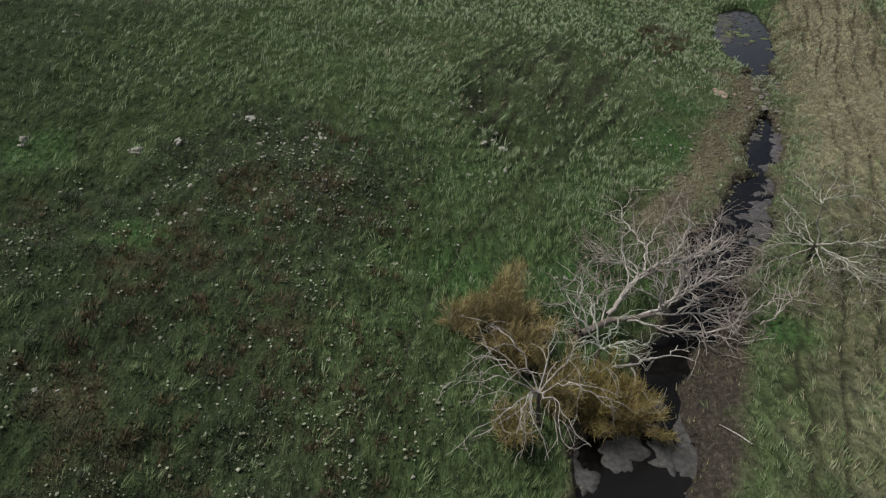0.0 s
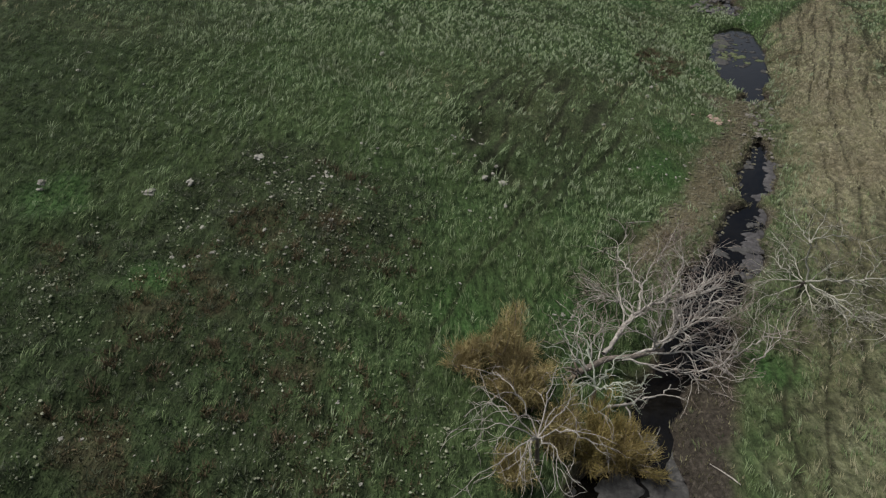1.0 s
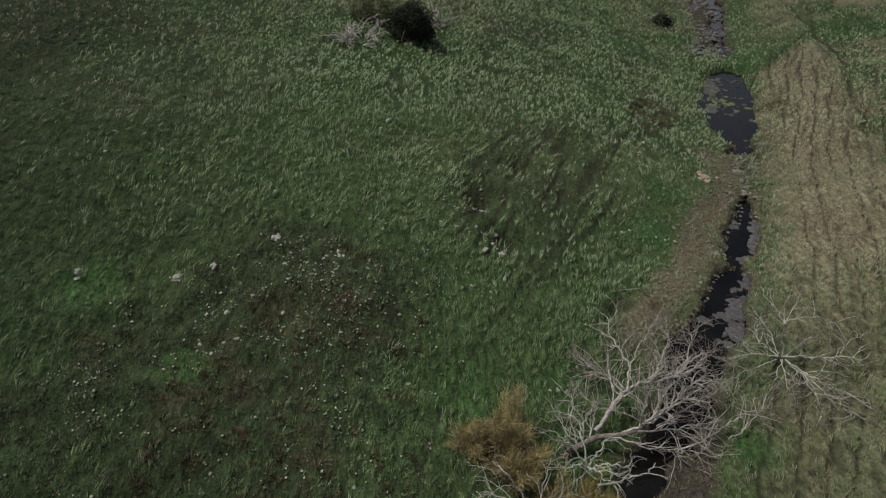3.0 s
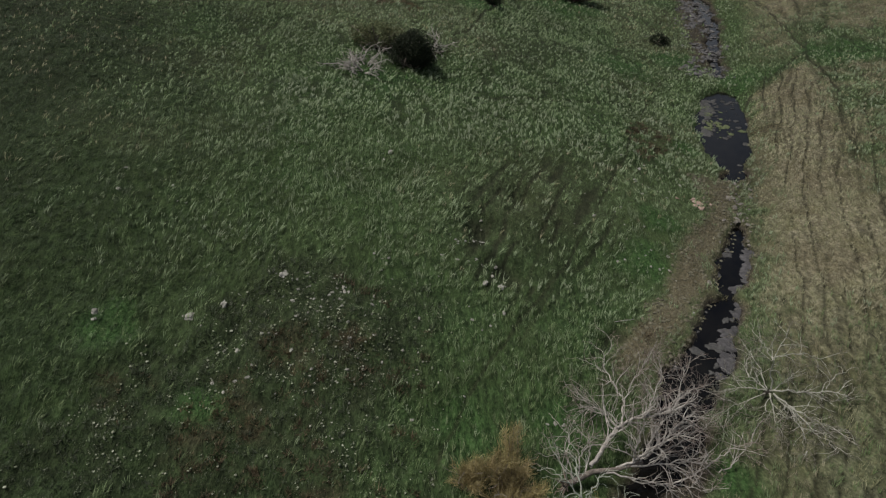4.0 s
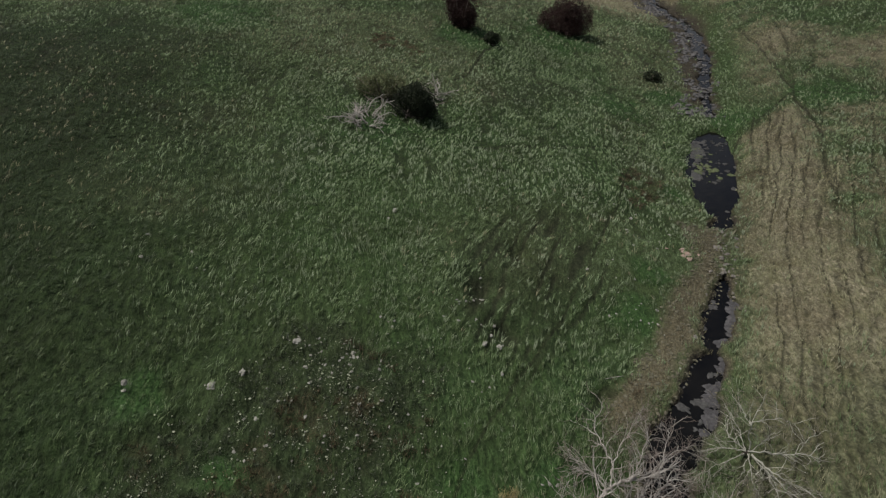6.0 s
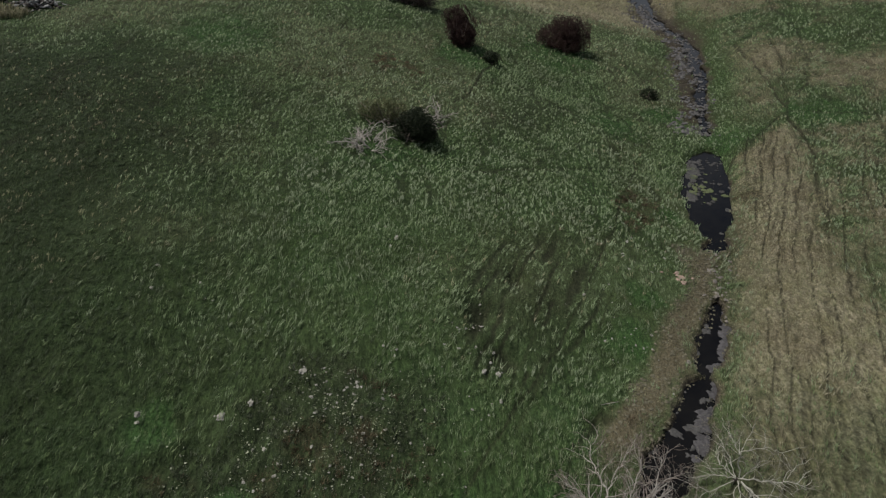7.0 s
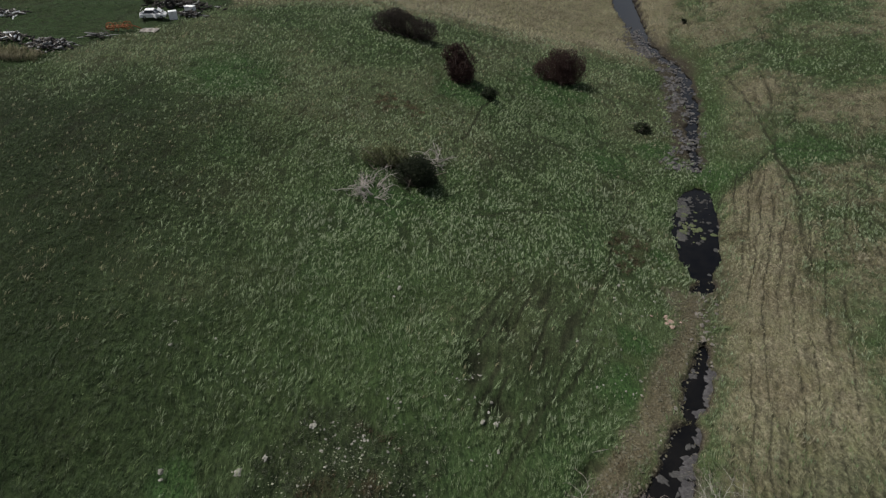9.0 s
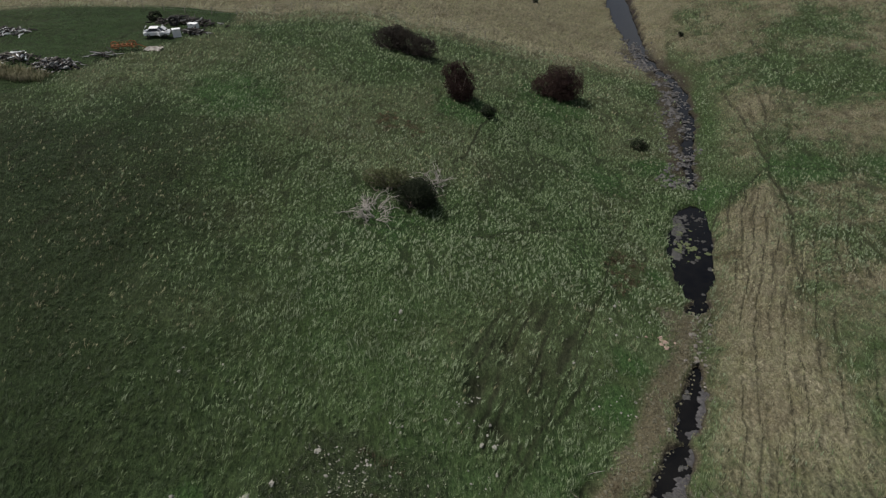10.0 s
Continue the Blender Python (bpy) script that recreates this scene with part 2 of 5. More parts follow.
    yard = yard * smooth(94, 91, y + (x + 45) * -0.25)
    # the yard's grass is darker of itself
    shade_and_yard = np.maximum(shade_and_yard, 0.7 * yard)
    return dict(dry=dry * (1 - yard), slope_dry=slope_dry, mud=mud, heath=heath, lush=np.maximum(lush, yard * 0.3), bracken=bracken, trail=trail, yard=yard, hollow=np.maximum(hollow, 0.55 * tread), shade_and_yard=shade_and_yard, bright=bright, wet=wet, out=out_w, tread=tread, strip=strip, belt=belt)


# ---- materials ----
def material(name):
    m = bpy.data.materials.new(name)
    m.use_nodes = True
    return m, m.node_tree.nodes, m.node_tree.links, m.node_tree.nodes["Principled BSDF"]


def mix(nodes, links, fac, a, b, mode="MIX"):
    n = nodes.new("ShaderNodeMix")
    n.data_type = "RGBA"
    n.blend_type = mode
    for socket, value in ((n.inputs["Factor"], fac), (n.inputs["A"], a), (n.inputs["B"], b)):
        if isinstance(value, bpy.types.NodeSocket):
            links.new(value, socket)
        elif isinstance(value, (int, float)):
            socket.default_value = value
        else:
            socket.default_value = (*value, 1)
    return n.outputs["Result"]


def noise_tex(nodes, links, scale, detail=4, rough=0.6, stretch=None):
    geo = nodes.new("ShaderNodeNewGeometry")
    vec = geo.outputs["Position"]
    if stretch:
        mp = nodes.new("ShaderNodeMapping")
        mp.inputs["Scale"].default_value = stretch
        links.new(vec, mp.inputs["Vector"])
        vec = mp.outputs["Vector"]
    n = nodes.new("ShaderNodeTexNoise")
    n.inputs["Scale"].default_value = scale
    n.inputs["Detail"].default_value = detail
    n.inputs["Roughness"].default_value = rough
    links.new(vec, n.inputs["Vector"])
    return n.outputs["Fac"]


def ramp(nodes, links, fac, stops):
    n = nodes.new("ShaderNodeValToRGB")
    while len(n.color_ramp.elements) < len(stops):
        n.color_ramp.elements.new(0.5)
    for e_, (p_, c_) in zip(n.color_ramp.elements, stops):
        e_.position = p_
        e_.color = (*c_, 1) if not isinstance(c_, (int, float)) else (c_, c_, c_, 1)
    links.new(fac, n.inputs["Fac"])
    return n.outputs["Color"]


def bump(nodes, links, bsdf, height, strength=0.4, distance=0.05):
    b = nodes.new("ShaderNodeBump")
    b.inputs["Strength"].default_value = strength
    b.inputs["Distance"].default_value = distance
    links.new(height, b.inputs["Height"])
    links.new(b.outputs["Normal"], bsdf.inputs["Normal"])


def hummocks(nodes, links):
    """1 on the crowns of tussocky ground, 0 in the gaps; drawn out along the lie of the grass."""
    geo = nodes.new("ShaderNodeNewGeometry")
    mp = nodes.new("ShaderNodeMapping")
    mp.inputs["Rotation"].default_value = (0, 0, radians(25))
    mp.inputs["Scale"].default_value = (2.2, 0.85, 0.0)
    links.new(geo.outputs["Position"], mp.inputs["Vector"])
    warp = nodes.new("ShaderNodeTexNoise")
    warp.inputs["Scale"].default_value = 0.9
    links.new(mp.outputs["Vector"], warp.inputs["Vector"])
    add = nodes.new("ShaderNodeVectorMath")
    add.operation = "MULTIPLY_ADD"
    links.new(warp.outputs["Color"], add.inputs[0])
    add.inputs[1].default_value = (0.8, 1.2, 0)
    links.new(mp.outputs["Vector"], add.inputs[2])
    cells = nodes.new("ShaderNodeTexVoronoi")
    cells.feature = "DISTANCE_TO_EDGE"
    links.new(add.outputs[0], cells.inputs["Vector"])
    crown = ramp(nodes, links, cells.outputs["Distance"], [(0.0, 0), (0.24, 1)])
    reach = nodes.new("ShaderNodeSeparateXYZ")
    links.new(geo.outputs["Position"], reach.inputs[0])
    strong = nodes.new("ShaderNodeMapRange")
    for key, value in (("From Min", 24.0), ("From Max", 46.0), ("To Min", 0.08), ("To Max", 1.0)):
        strong.inputs[key].default_value = value
    links.new(reach.outputs["Y"], strong.inputs["Value"])
    grain = nodes.new("ShaderNodeTexNoise")
    grain.inputs["Scale"].default_value = 1.7
    grain.inputs["Detail"].default_value = 5
    grain.inputs["Roughness"].default_value = 0.65
    links.new(mp.outputs["Vector"], grain.inputs["Vector"])
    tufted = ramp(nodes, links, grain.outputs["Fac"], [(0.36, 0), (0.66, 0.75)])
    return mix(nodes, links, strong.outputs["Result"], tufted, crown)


def ground_material():
    m, n, l, b = material("pasture_ground")
    za, zb = n.new("ShaderNodeAttribute"), n.new("ShaderNodeAttribute")
    za.attribute_name, zb.attribute_name = "cover_a", "cover_b"
    sa, sb = n.new("ShaderNodeSeparateColor"), n.new("ShaderNodeSeparateColor")
    l.new(za.outputs["Color"], sa.inputs[0])
    l.new(zb.outputs["Color"], sb.inputs[0])
    big, mid, fine = noise_tex(n, l, 0.12, 5), noise_tex(n, l, 0.9, 5), noise_tex(n, l, 7.0, 4, 0.7)
    green = ramp(n, l, fine, [(0.3, (0.022, 0.044, 0.015)), (0.55, (0.048, 0.085, 0.030)), (0.75, (0.092, 0.132, 0.060))])
    green = mix(n, l, ramp(n, l, mid, [(0.4, 0), (0.7, 0.8)]), green, (0.050, 0.082, 0.027))
    green = mix(n, l, ramp(n, l, big, [(0.4, 0), (0.65, 0.6)]), green, (0.066, 0.090, 0.038))
    dry = ramp(n, l, fine, [(0.3, (0.090, 0.083, 0.050)), (0.5, (0.195, 0.180, 0.118)), (0.72, (0.320, 0.300, 0.216))])
    dry = mix(n, l, ramp(n, l, mid, [(0.45, 0), (0.65, 0.55)]), dry, (0.140, 0.140, 0.070))
    mud = ramp(n, l, fine, [(0.3, (0.048, 0.042, 0.026)), (0.5, (0.098, 0.088, 0.056)), (0.72, (0.180, 0.164, 0.112))])
    mud = mix(n, l, sb.outputs[2], mud, ramp(n, l, fine, [(0.3, (0.012, 0.010, 0.009)), (0.55, (0.032, 0.027, 0.024)), (0.75, (0.080, 0.068, 0.062))]))
    heath = ramp(n, l, fine, [(0.3, (0.014, 0.023, 0.009)), (0.5, (0.032, 0.046, 0.020)), (0.72, (0.070, 0.085, 0.048))])
    lush = ramp(n, l, fine, [(0.3, (0.022, 0.052, 0.014)), (0.55, (0.050, 0.102, 0.032)), (0.75, (0.104, 0.160, 0.066))])
    brk = ramp(n, l, fine, [(0.3, (0.036, 0.034, 0.018)), (0.6, (0.078, 0.064, 0.038)), (0.8, (0.125, 0.106, 0.066))])
    col = mix(n, l, sa.outputs[0], green, dry)
    hw = n.new("ShaderNodeMath")
    hw.operation = "MULTIPLY"
    l.new(sa.outputs[2], hw.inputs[0])
    l.new(ramp(n, l, mid, [(0.35, 0.35), (0.6, 0.95)]), hw.inputs[1])
    col = mix(n, l, hw.outputs[0], col, heath)
    # shade of the left hillside mixed into the colour; also the yard's dark grass
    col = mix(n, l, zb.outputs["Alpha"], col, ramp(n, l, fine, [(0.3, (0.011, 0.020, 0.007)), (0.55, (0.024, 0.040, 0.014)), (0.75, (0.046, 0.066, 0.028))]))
    col = mix(n, l, za.outputs["Alpha"], col, lush)
    bw = n.new("ShaderNodeMath")
    bw.operation = "MULTIPLY"
    l.new(sb.outputs[1], bw.inputs[0])
    l.new(ramp(n, l, mid, [(0.4, 0.1), (0.6, 0.6)]), bw.inputs[1])
    col = mix(n, l, bw.outputs[0], col, brk)
    col = mix(n, l, sa.outputs[1], col, mud)
    col = mix(n, l, sb.outputs[0], col, (0.027, 0.028, 0.016))
    col = mix(n, l, ramp(n, l, noise_tex(n, l, 0.33, 4), [(0.4, 0), (0.62, 1)]), col, mix(n, l, 1.0, col, (0.86, 0.83, 0.80), "MULTIPLY"))
    # hummocks: gaps darkened in the colour for tussock shade, grassy crowns lightened
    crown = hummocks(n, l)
    shaded_gap = mix(n, l, 1.0, col, (0.38, 0.38, 0.38), "MULTIPLY")
    crown_tone = mix(n, l, 1.0, col, (1.55, 1.54, 1.53), "MULTIPLY")
    col = mix(n, l, sa.outputs[1], mix(n, l, crown, shaded_gap, crown_tone), col)
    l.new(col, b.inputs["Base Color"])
    b.inputs["Roughness"].default_value = 0.95
    b.inputs["Specular IOR Level"].default_value = 0.15
    hgt = mix(n, l, 0.5, mid, fine)
    hgt = mix(n, l, 0.3, hgt, crown)
    bump(n, l, b, hgt, 1.0, 0.4)
    return m


def blade_material(name, dark, light, pale, trans=0.25):
    """Grass or leaf: colour differs from blade to blade and in wide drifts."""
    m, n, l, b = material(name)
    geo = n.new("ShaderNodeNewGeometry")
    col = ramp(n, l, geo.outputs["Random Per Island"], [(0.0, dark), (0.55, light), (1.0, pale)])
    drift = ramp(n, l, noise_tex(n, l, 0.16, 4), [(0.38, 0), (0.66, 1)])
    col = mix(n, l, drift, col, mix(n, l, 0.5, col, pale))
    patch = ramp(n, l, noise_tex(n, l, 0.33, 4), [(0.4, 0), (0.62, 1)])
    col = mix(n, l, patch, mix(n, l, 1.0, col, (1.0, 1.05, 0.97), "MULTIPLY"), mix(n, l, 1.0, col, (0.82, 0.82, 0.84), "MULTIPLY"))
    l.new(col, b.inputs["Base Color"])
    b.inputs["Roughness"].default_value = 0.75
    b.inputs["Specular IOR Level"].default_value = 0.2
    tr = n.new("ShaderNodeBsdfTranslucent")
    l.new(col, tr.inputs["Color"])
    ms = n.new("ShaderNodeMixShader")
    ms.inputs[0].default_value = trans
    l.new(b.outputs[0], ms.inputs[1])
    l.new(tr.outputs[0], ms.inputs[2])
    l.new(ms.outputs[0], n["Material Output"].inputs["Surface"])
    return m


def tussock_material(name, dark, light, pale, trans=0.25):
    """Tussock grass: each tussock has its own tone, darker at the foot and paler towards the seeding tips."""
    m, n, l, b = material(name)
    tone, rise, geo = n.new("ShaderNodeAttribute"), n.new("ShaderNodeAttribute"), n.new("ShaderNodeNewGeometry")
    tone.attribute_name, rise.attribute_name = "tone", "rise"
    fac = mix(n, l, 0.25, tone.outputs["Color"], geo.outputs["Random Per Island"])
    col = ramp(n, l, fac, [(0.05, dark), (0.5, light), (0.95, pale)])
    drift = ramp(n, l, noise_tex(n, l, 0.16, 4), [(0.38, 0), (0.66, 1)])
    col = mix(n, l, drift, col, mix(n, l, 0.35, col, pale))
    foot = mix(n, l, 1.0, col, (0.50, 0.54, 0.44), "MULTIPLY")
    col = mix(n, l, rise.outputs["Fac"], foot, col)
    patch = ramp(n, l, noise_tex(n, l, 0.33, 4), [(0.4, 0), (0.62, 1)])
    col = mix(n, l, patch, mix(n, l, 1.0, col, (1.0, 1.06, 0.95), "MULTIPLY"), mix(n, l, 1.0, col, (0.84, 0.82, 0.84), "MULTIPLY"))
    l.new(col, b.inputs["Base Color"])
    b.inputs["Roughness"].default_value = 0.8
    b.inputs["Specular IOR Level"].default_value = 0.15
    tr = n.new("ShaderNodeBsdfTranslucent")
    l.new(col, tr.inputs["Color"])
    ms = n.new("ShaderNodeMixShader")
    ms.inputs[0].default_value = trans
    l.new(b.outputs[0], ms.inputs[1])
    l.new(tr.outputs[0], ms.inputs[2])
    l.new(ms.outputs[0], n["Material Output"].inputs["Surface"])
    return m


def bark_material(name, dark, light, rough=0.85, scale=9.0):
    m, n, l, b = material(name)
    f1, f2 = noise_tex(n, l, scale, 5, 0.7), noise_tex(n, l, 1.1, 3)
    col = ramp(n, l, f1, [(0.32, dark), (0.68, light)])
    col = mix(n, l, ramp(n, l, f2, [(0.45, 0), (0.7, 0.6)]), col, dark)
    l.new(col, b.inputs["Base Color"])
    b.inputs["Roughness"].default_value = rough
    b.inputs["Specular IOR Level"].default_value = 0.25
    bump(n, l, b, f1, 0.5, 0.02)
    return m


def surface_material(name, dark, light, rough=0.8, scale=6.0, metal=0.0):
    m = bark_material(name, dark, light, rough, scale)
    m.node_tree.nodes["Principled BSDF"].inputs["Metallic"].default_value = metal
    return m


def water_material():
    m, n, l, b = material("stream_water")
    f = noise_tex(n, l, 3.0, 4, 0.6)
    l.new(ramp(n, l, noise_tex(n, l, 0.7, 4), [(0.35, (0.0020, 0.0018, 0.0016)), (0.7, (0.0060, 0.0055, 0.0045))]), b.inputs["Base Color"])
    b.inputs["Roughness"].default_value = 0.06
    b.inputs["IOR"].default_value = 1.33
    bump(n, l, b, f, 0.25, 0.04)
    return m


MAT_GROUND = ground_material()
MAT_WATER = water_material()
MAT_GRASS = blade_material("pasture_blades", (0.018, 0.038, 0.012), (0.042, 0.076, 0.026), (0.086, 0.122, 0.056))
# darker copy of the tussock colours, for the shade painted on the left hillside
MAT_SHADETUSSOCK = tussock_material("shaded_tussock_blades", (0.023, 0.037, 0.017), (0.048, 0.068, 0.035), (0.105, 0.132, 0.085))
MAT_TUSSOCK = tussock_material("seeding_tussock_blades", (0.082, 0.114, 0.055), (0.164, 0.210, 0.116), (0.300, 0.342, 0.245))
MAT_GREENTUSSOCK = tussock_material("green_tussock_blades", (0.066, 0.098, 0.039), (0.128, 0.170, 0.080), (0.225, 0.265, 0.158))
MAT_MEADOW = blade_material("bright_turf_blades", (0.046, 0.070, 0.024), (0.092, 0.126, 0.052), (0.160, 0.194, 0.100))
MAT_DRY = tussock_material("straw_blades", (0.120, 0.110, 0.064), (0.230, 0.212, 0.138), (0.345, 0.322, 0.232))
MAT_HEATH = blade_material("heath_blades", (0.020, 0.031, 0.014), (0.060, 0.075, 0.044), (0.175, 0.188, 0.138), 0.3)
MAT_HEADS = blade_material("withered_flower_heads", (0.100, 0.110, 0.070), (0.220, 0.230, 0.165), (0.420, 0.425, 0.335))
MAT_LUSH = blade_material("lush_blades", (0.018, 0.052, 0.014), (0.038, 0.100, 0.030), (0.076, 0.150, 0.056))
MAT_BRACKEN = blade_material("bracken_fronds", (0.036, 0.027, 0.015), (0.096, 0.071, 0.041), (0.190, 0.150, 0.098))
MAT_LITTER = blade_material("rush_litter", (0.064, 0.056, 0.030), (0.190, 0.170, 0.098), (0.360, 0.330, 0.215))
MAT_STONE = surface_material("pale_limestone", (0.12, 0.117, 0.100), (0.32, 0.315, 0.275), 0.9, 9.0)
MAT_PINKSTONE = surface_material("pinkish_bank_stone", (0.16, 0.11, 0.085), (0.40, 0.31, 0.26), 0.9, 8.0)
MAT_DARKSTONE = surface_material("dark_wet_stone", (0.06, 0.055, 0.05), (0.22, 0.20, 0.17), 0.6, 8.0)
MAT_SILVER = bark_material("silvered_dead_wood", (0.150, 0.140, 0.125), (0.44, 0.41, 0.37))
MAT_TRUNK = bark_material("brown_grey_rotting_trunk", (0.055, 0.046, 0.040), (0.20, 0.172, 0.145))
MAT_LICHEN = bark_material("lichened_dead_wood", (0.17, 0.185, 0.15), (0.42, 0.45, 0.37))
MAT_PALETWIG = bark_material("weathered_thin_twigs", (0.13, 0.112, 0.095), (0.33, 0.295, 0.255))
MAT_GREYWOOD = bark_material("grey_lichened_limbs", (0.160, 0.160, 0.132), (0.42, 0.41, 0.35))
MAT_GREYTWIG = bark_material("grey_brown_thin_twigs", (0.080, 0.074, 0.058), (0.215, 0.200, 0.160))
MAT_DRYTURF = blade_material("olive_straw_blades", (0.100, 0.094, 0.055), (0.195, 0.182, 0.118), (0.300, 0.280, 0.196))
MAT_TWIG = bark_material("brown_dead_twigs", (0.100, 0.080, 0.068), (0.270, 0.225, 0.195))
MAT_ROOT = bark_material("rotting_root_wood", (0.05, 0.042, 0.034), (0.19, 0.155, 0.12))
MAT_OCHRE = blade_material("ochre_willow_twigs", (0.120, 0.093, 0.036), (0.262, 0.205, 0.085), (0.420, 0.350, 0.190))
MAT_OLIVEGOLD = blade_material("olive_gold_willow_twigs", (0.096, 0.074, 0.022), (0.205, 0.156, 0.052), (0.320, 0.255, 0.112))
MAT_CLOD = surface_material("dried_mud_clods", (0.040, 0.037, 0.025), (0.168, 0.158, 0.110), 0.95, 14.0)
MAT_RUBBLE = surface_material("grey_stream_rubble", (0.032, 0.031, 0.031), (0.125, 0.121, 0.118), 0.85, 6.0)
MAT_MAROON = blade_material("maroon_thorn_twigs", (0.014, 0.007, 0.006), (0.032, 0.015, 0.013), (0.052, 0.028, 0.024), 0.05)
MAT_BROWNTHORN = blade_material("grey_brown_thorn_twigs", (0.012, 0.009, 0.008), (0.032, 0.024, 0.020), (0.066, 0.052, 0.044), 0.05)
MAT_GORSE = blade_material("dark_gorse_leaves", (0.007, 0.011, 0.006), (0.016, 0.022, 0.011), (0.034, 0.042, 0.021), 0.05)
MAT_OLIVE = blade_material("olive_bush_leaves", (0.036, 0.044, 0.018), (0.080, 0.088, 0.038), (0.135, 0.138, 0.074), 0.2)
MAT_ALGAE = surface_material("dried_algae_mat", (0.020, 0.020, 0.019), (0.078, 0.076, 0.073), 0.7, 8.0)
MAT_POST = bark_material("grey_fence_wood", (0.10, 0.09, 0.075), (0.28, 0.26, 0.22))


# ---- building helpers ----
def mesh_from(name, verts, faces, smooth_shade=False, check=True):
    """verts (n, 3) and faces: (m, 3) array of triangles or (m, 4) of quads."""
    me = bpy.data.meshes.new(name)
    verts, faces = np.asarray(verts, np.float32), np.asarray(faces, np.int32)
    k = faces.shape[1]
    me.vertices.add(len(verts))
    me.vertices.foreach_set("co", verts.ravel())
    me.loops.add(faces.size)
    me.loops.foreach_set("vertex_index", faces.ravel())
    me.polygons.add(len(faces))
    me.polygons.foreach_set("loop_start", np.arange(0, faces.size, k, dtype=np.int32))
    me.polygons.foreach_set("use_smooth", np.full(len(faces), smooth_shade))
    me.update(calc_edges=True)
    if check:
        me.validate()
    return me


def thing(name, label, category, group="", kind="", at=(0, 0, 0)):
    ob = new(name)
    ob.empty_display_size = 0.3
    ob.location = at
    return tagged(ob, label, category, group, kind)


def part_mesh(name, me, mat, parent=None, label=""):
    me.materials.append(mat)
    ob = new(name, me)
    if parent is not None:
        ob.parent = parent
    return tagged(ob, label) if label else ob


def part(name, bm, mat, parent=None, label=""):
    me = bpy.data.meshes.new(name)
    bm.to_mesh(me)
    bm.free()
    return part_mesh(name, me, mat, parent, label)


def tubes(lines, sides=5):
    """One mesh of tapered tubes. lines: list of (points (k, 3), radii (k))."""
    vs, fs, base = [], [], 0
    ang = np.arange(sides) * 2 * np.pi / sides
    for pts, rad in lines:
        pts, rad = np.asarray(pts, float), np.asarray(rad, float)
        t = np.gradient(pts, axis=0)
        t /= np.linalg.norm(t, axis=1)[:, None] + 1e-9
        ref = np.array([0.31, 0.17, 0.94]) if abs(t[0] @ np.array([0.31, 0.17, 0.94])) < 0.9 else np.array([0.9, 0.3, 0.1])
        u = np.cross(t, ref)
        u /= np.linalg.norm(u, axis=1)[:, None] + 1e-9
        v = np.cross(t, u)
        ring = pts[:, None] + rad[:, None, None] * (np.cos(ang)[None, :, None] * u[:, None] + np.sin(ang)[None, :, None] * v[:, None])
        vs.append(ring.reshape(-1, 3))
        k = len(pts)
        i, j = np.meshgrid(np.arange(k - 1), np.arange(sides), indexing="ij")
        a = base + i * sides + j
        b = base + i * sides + (j + 1) % sides
        fs.append(np.stack([a, b, b + sides, a + sides], -1).reshape(-1, 4))
        base += k * sides
    return mesh_from("tubes", np.concatenate(vs), np.concatenate(fs), True)


# ---- ground ----
def spread(lo, hi, step, out):
    core = np.arange(lo, hi + step, step)
    grow = np.cumsum(step * 1.22 ** np.arange(1, 45))
    grow = grow[grow < out]
    return np.concatenate([lo - grow[::-1], core, hi + grow])


def build_ground():
    gx, gy = spread(-66, 66, 0.5, 2000), spread(4, 132, 0.5, 2000)
    gx = np.unique(np.round(np.concatenate([gx, np.arange(-20, 42, 0.25), np.arange(-1, 34, 0.125)]), 3))
    gy = np.unique(np.round(np.concatenate([gy, np.arange(8, 78, 0.25)]), 3))
    x, y = np.meshgrid(gx, gy)
    z = land(x, y)
    c = cover(x, y)
    z = z - 0.10 * c["trail"]
    nx, ny = len(gx), len(gy)
    i, j = np.meshgrid(np.arange(nx - 1), np.arange(ny - 1))
    a = j * nx + i
    faces = np.stack([a, a + 1, a + nx + 1, a + nx], -1).reshape(-1, 4)
    me = mesh_from("ground", np.stack([x, y, z], -1).reshape(-1, 3), faces, True)
    one = np.clip
    a4 = np.stack([one(c["dry"] + c["slope_dry"], 0, 1), one(c["mud"], 0, 1), one(np.maximum(c["heath"], 0.7 * c["hollow"]), 0, 1), one(np.maximum(c["lush"], 0.3 * c["bright"]), 0, 1)], -1)
    b4 = np.stack([one(c["trail"] * 0.9, 0, 1), one(c["bracken"], 0, 1), one(c["wet"], 0, 1), one(c["shade_and_yard"], 0, 1)], -1)
    for key, val in (("cover_a", a4), ("cover_b", b4)):
        me.attributes.new(key, "FLOAT_COLOR", "POINT").data.foreach_set("color", val.astype(np.float32).ravel())
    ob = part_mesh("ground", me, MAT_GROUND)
    return tagged(ob, "rolling green and straw pasture with worn cattle trails", "ground", kind="structure")


ground = build_ground()


def build_water():
    ys = np.arange(-38, 200, 1.0)
    rows = np.stack([stream_x(ys) + k * 3.8 for k in (-1, -0.5, 0, 0.5, 1)], 1)
    v = np.stack([rows, np.repeat(ys[:, None], 5, 1), np.zeros_like(rows)], -1).reshape(-1, 3)
    i, j = np.meshgrid(np.arange(4), np.arange(len(ys) - 1))
    a = (j * 5 + i).ravel()
    me = mesh_from("water", v, np.stack([a, a + 1, a + 6, a + 5], -1), True)
    tagged(part_mesh("water", me, MAT_WATER), "still dark water of a narrow silted stream", "water", kind="structure")


build_water()


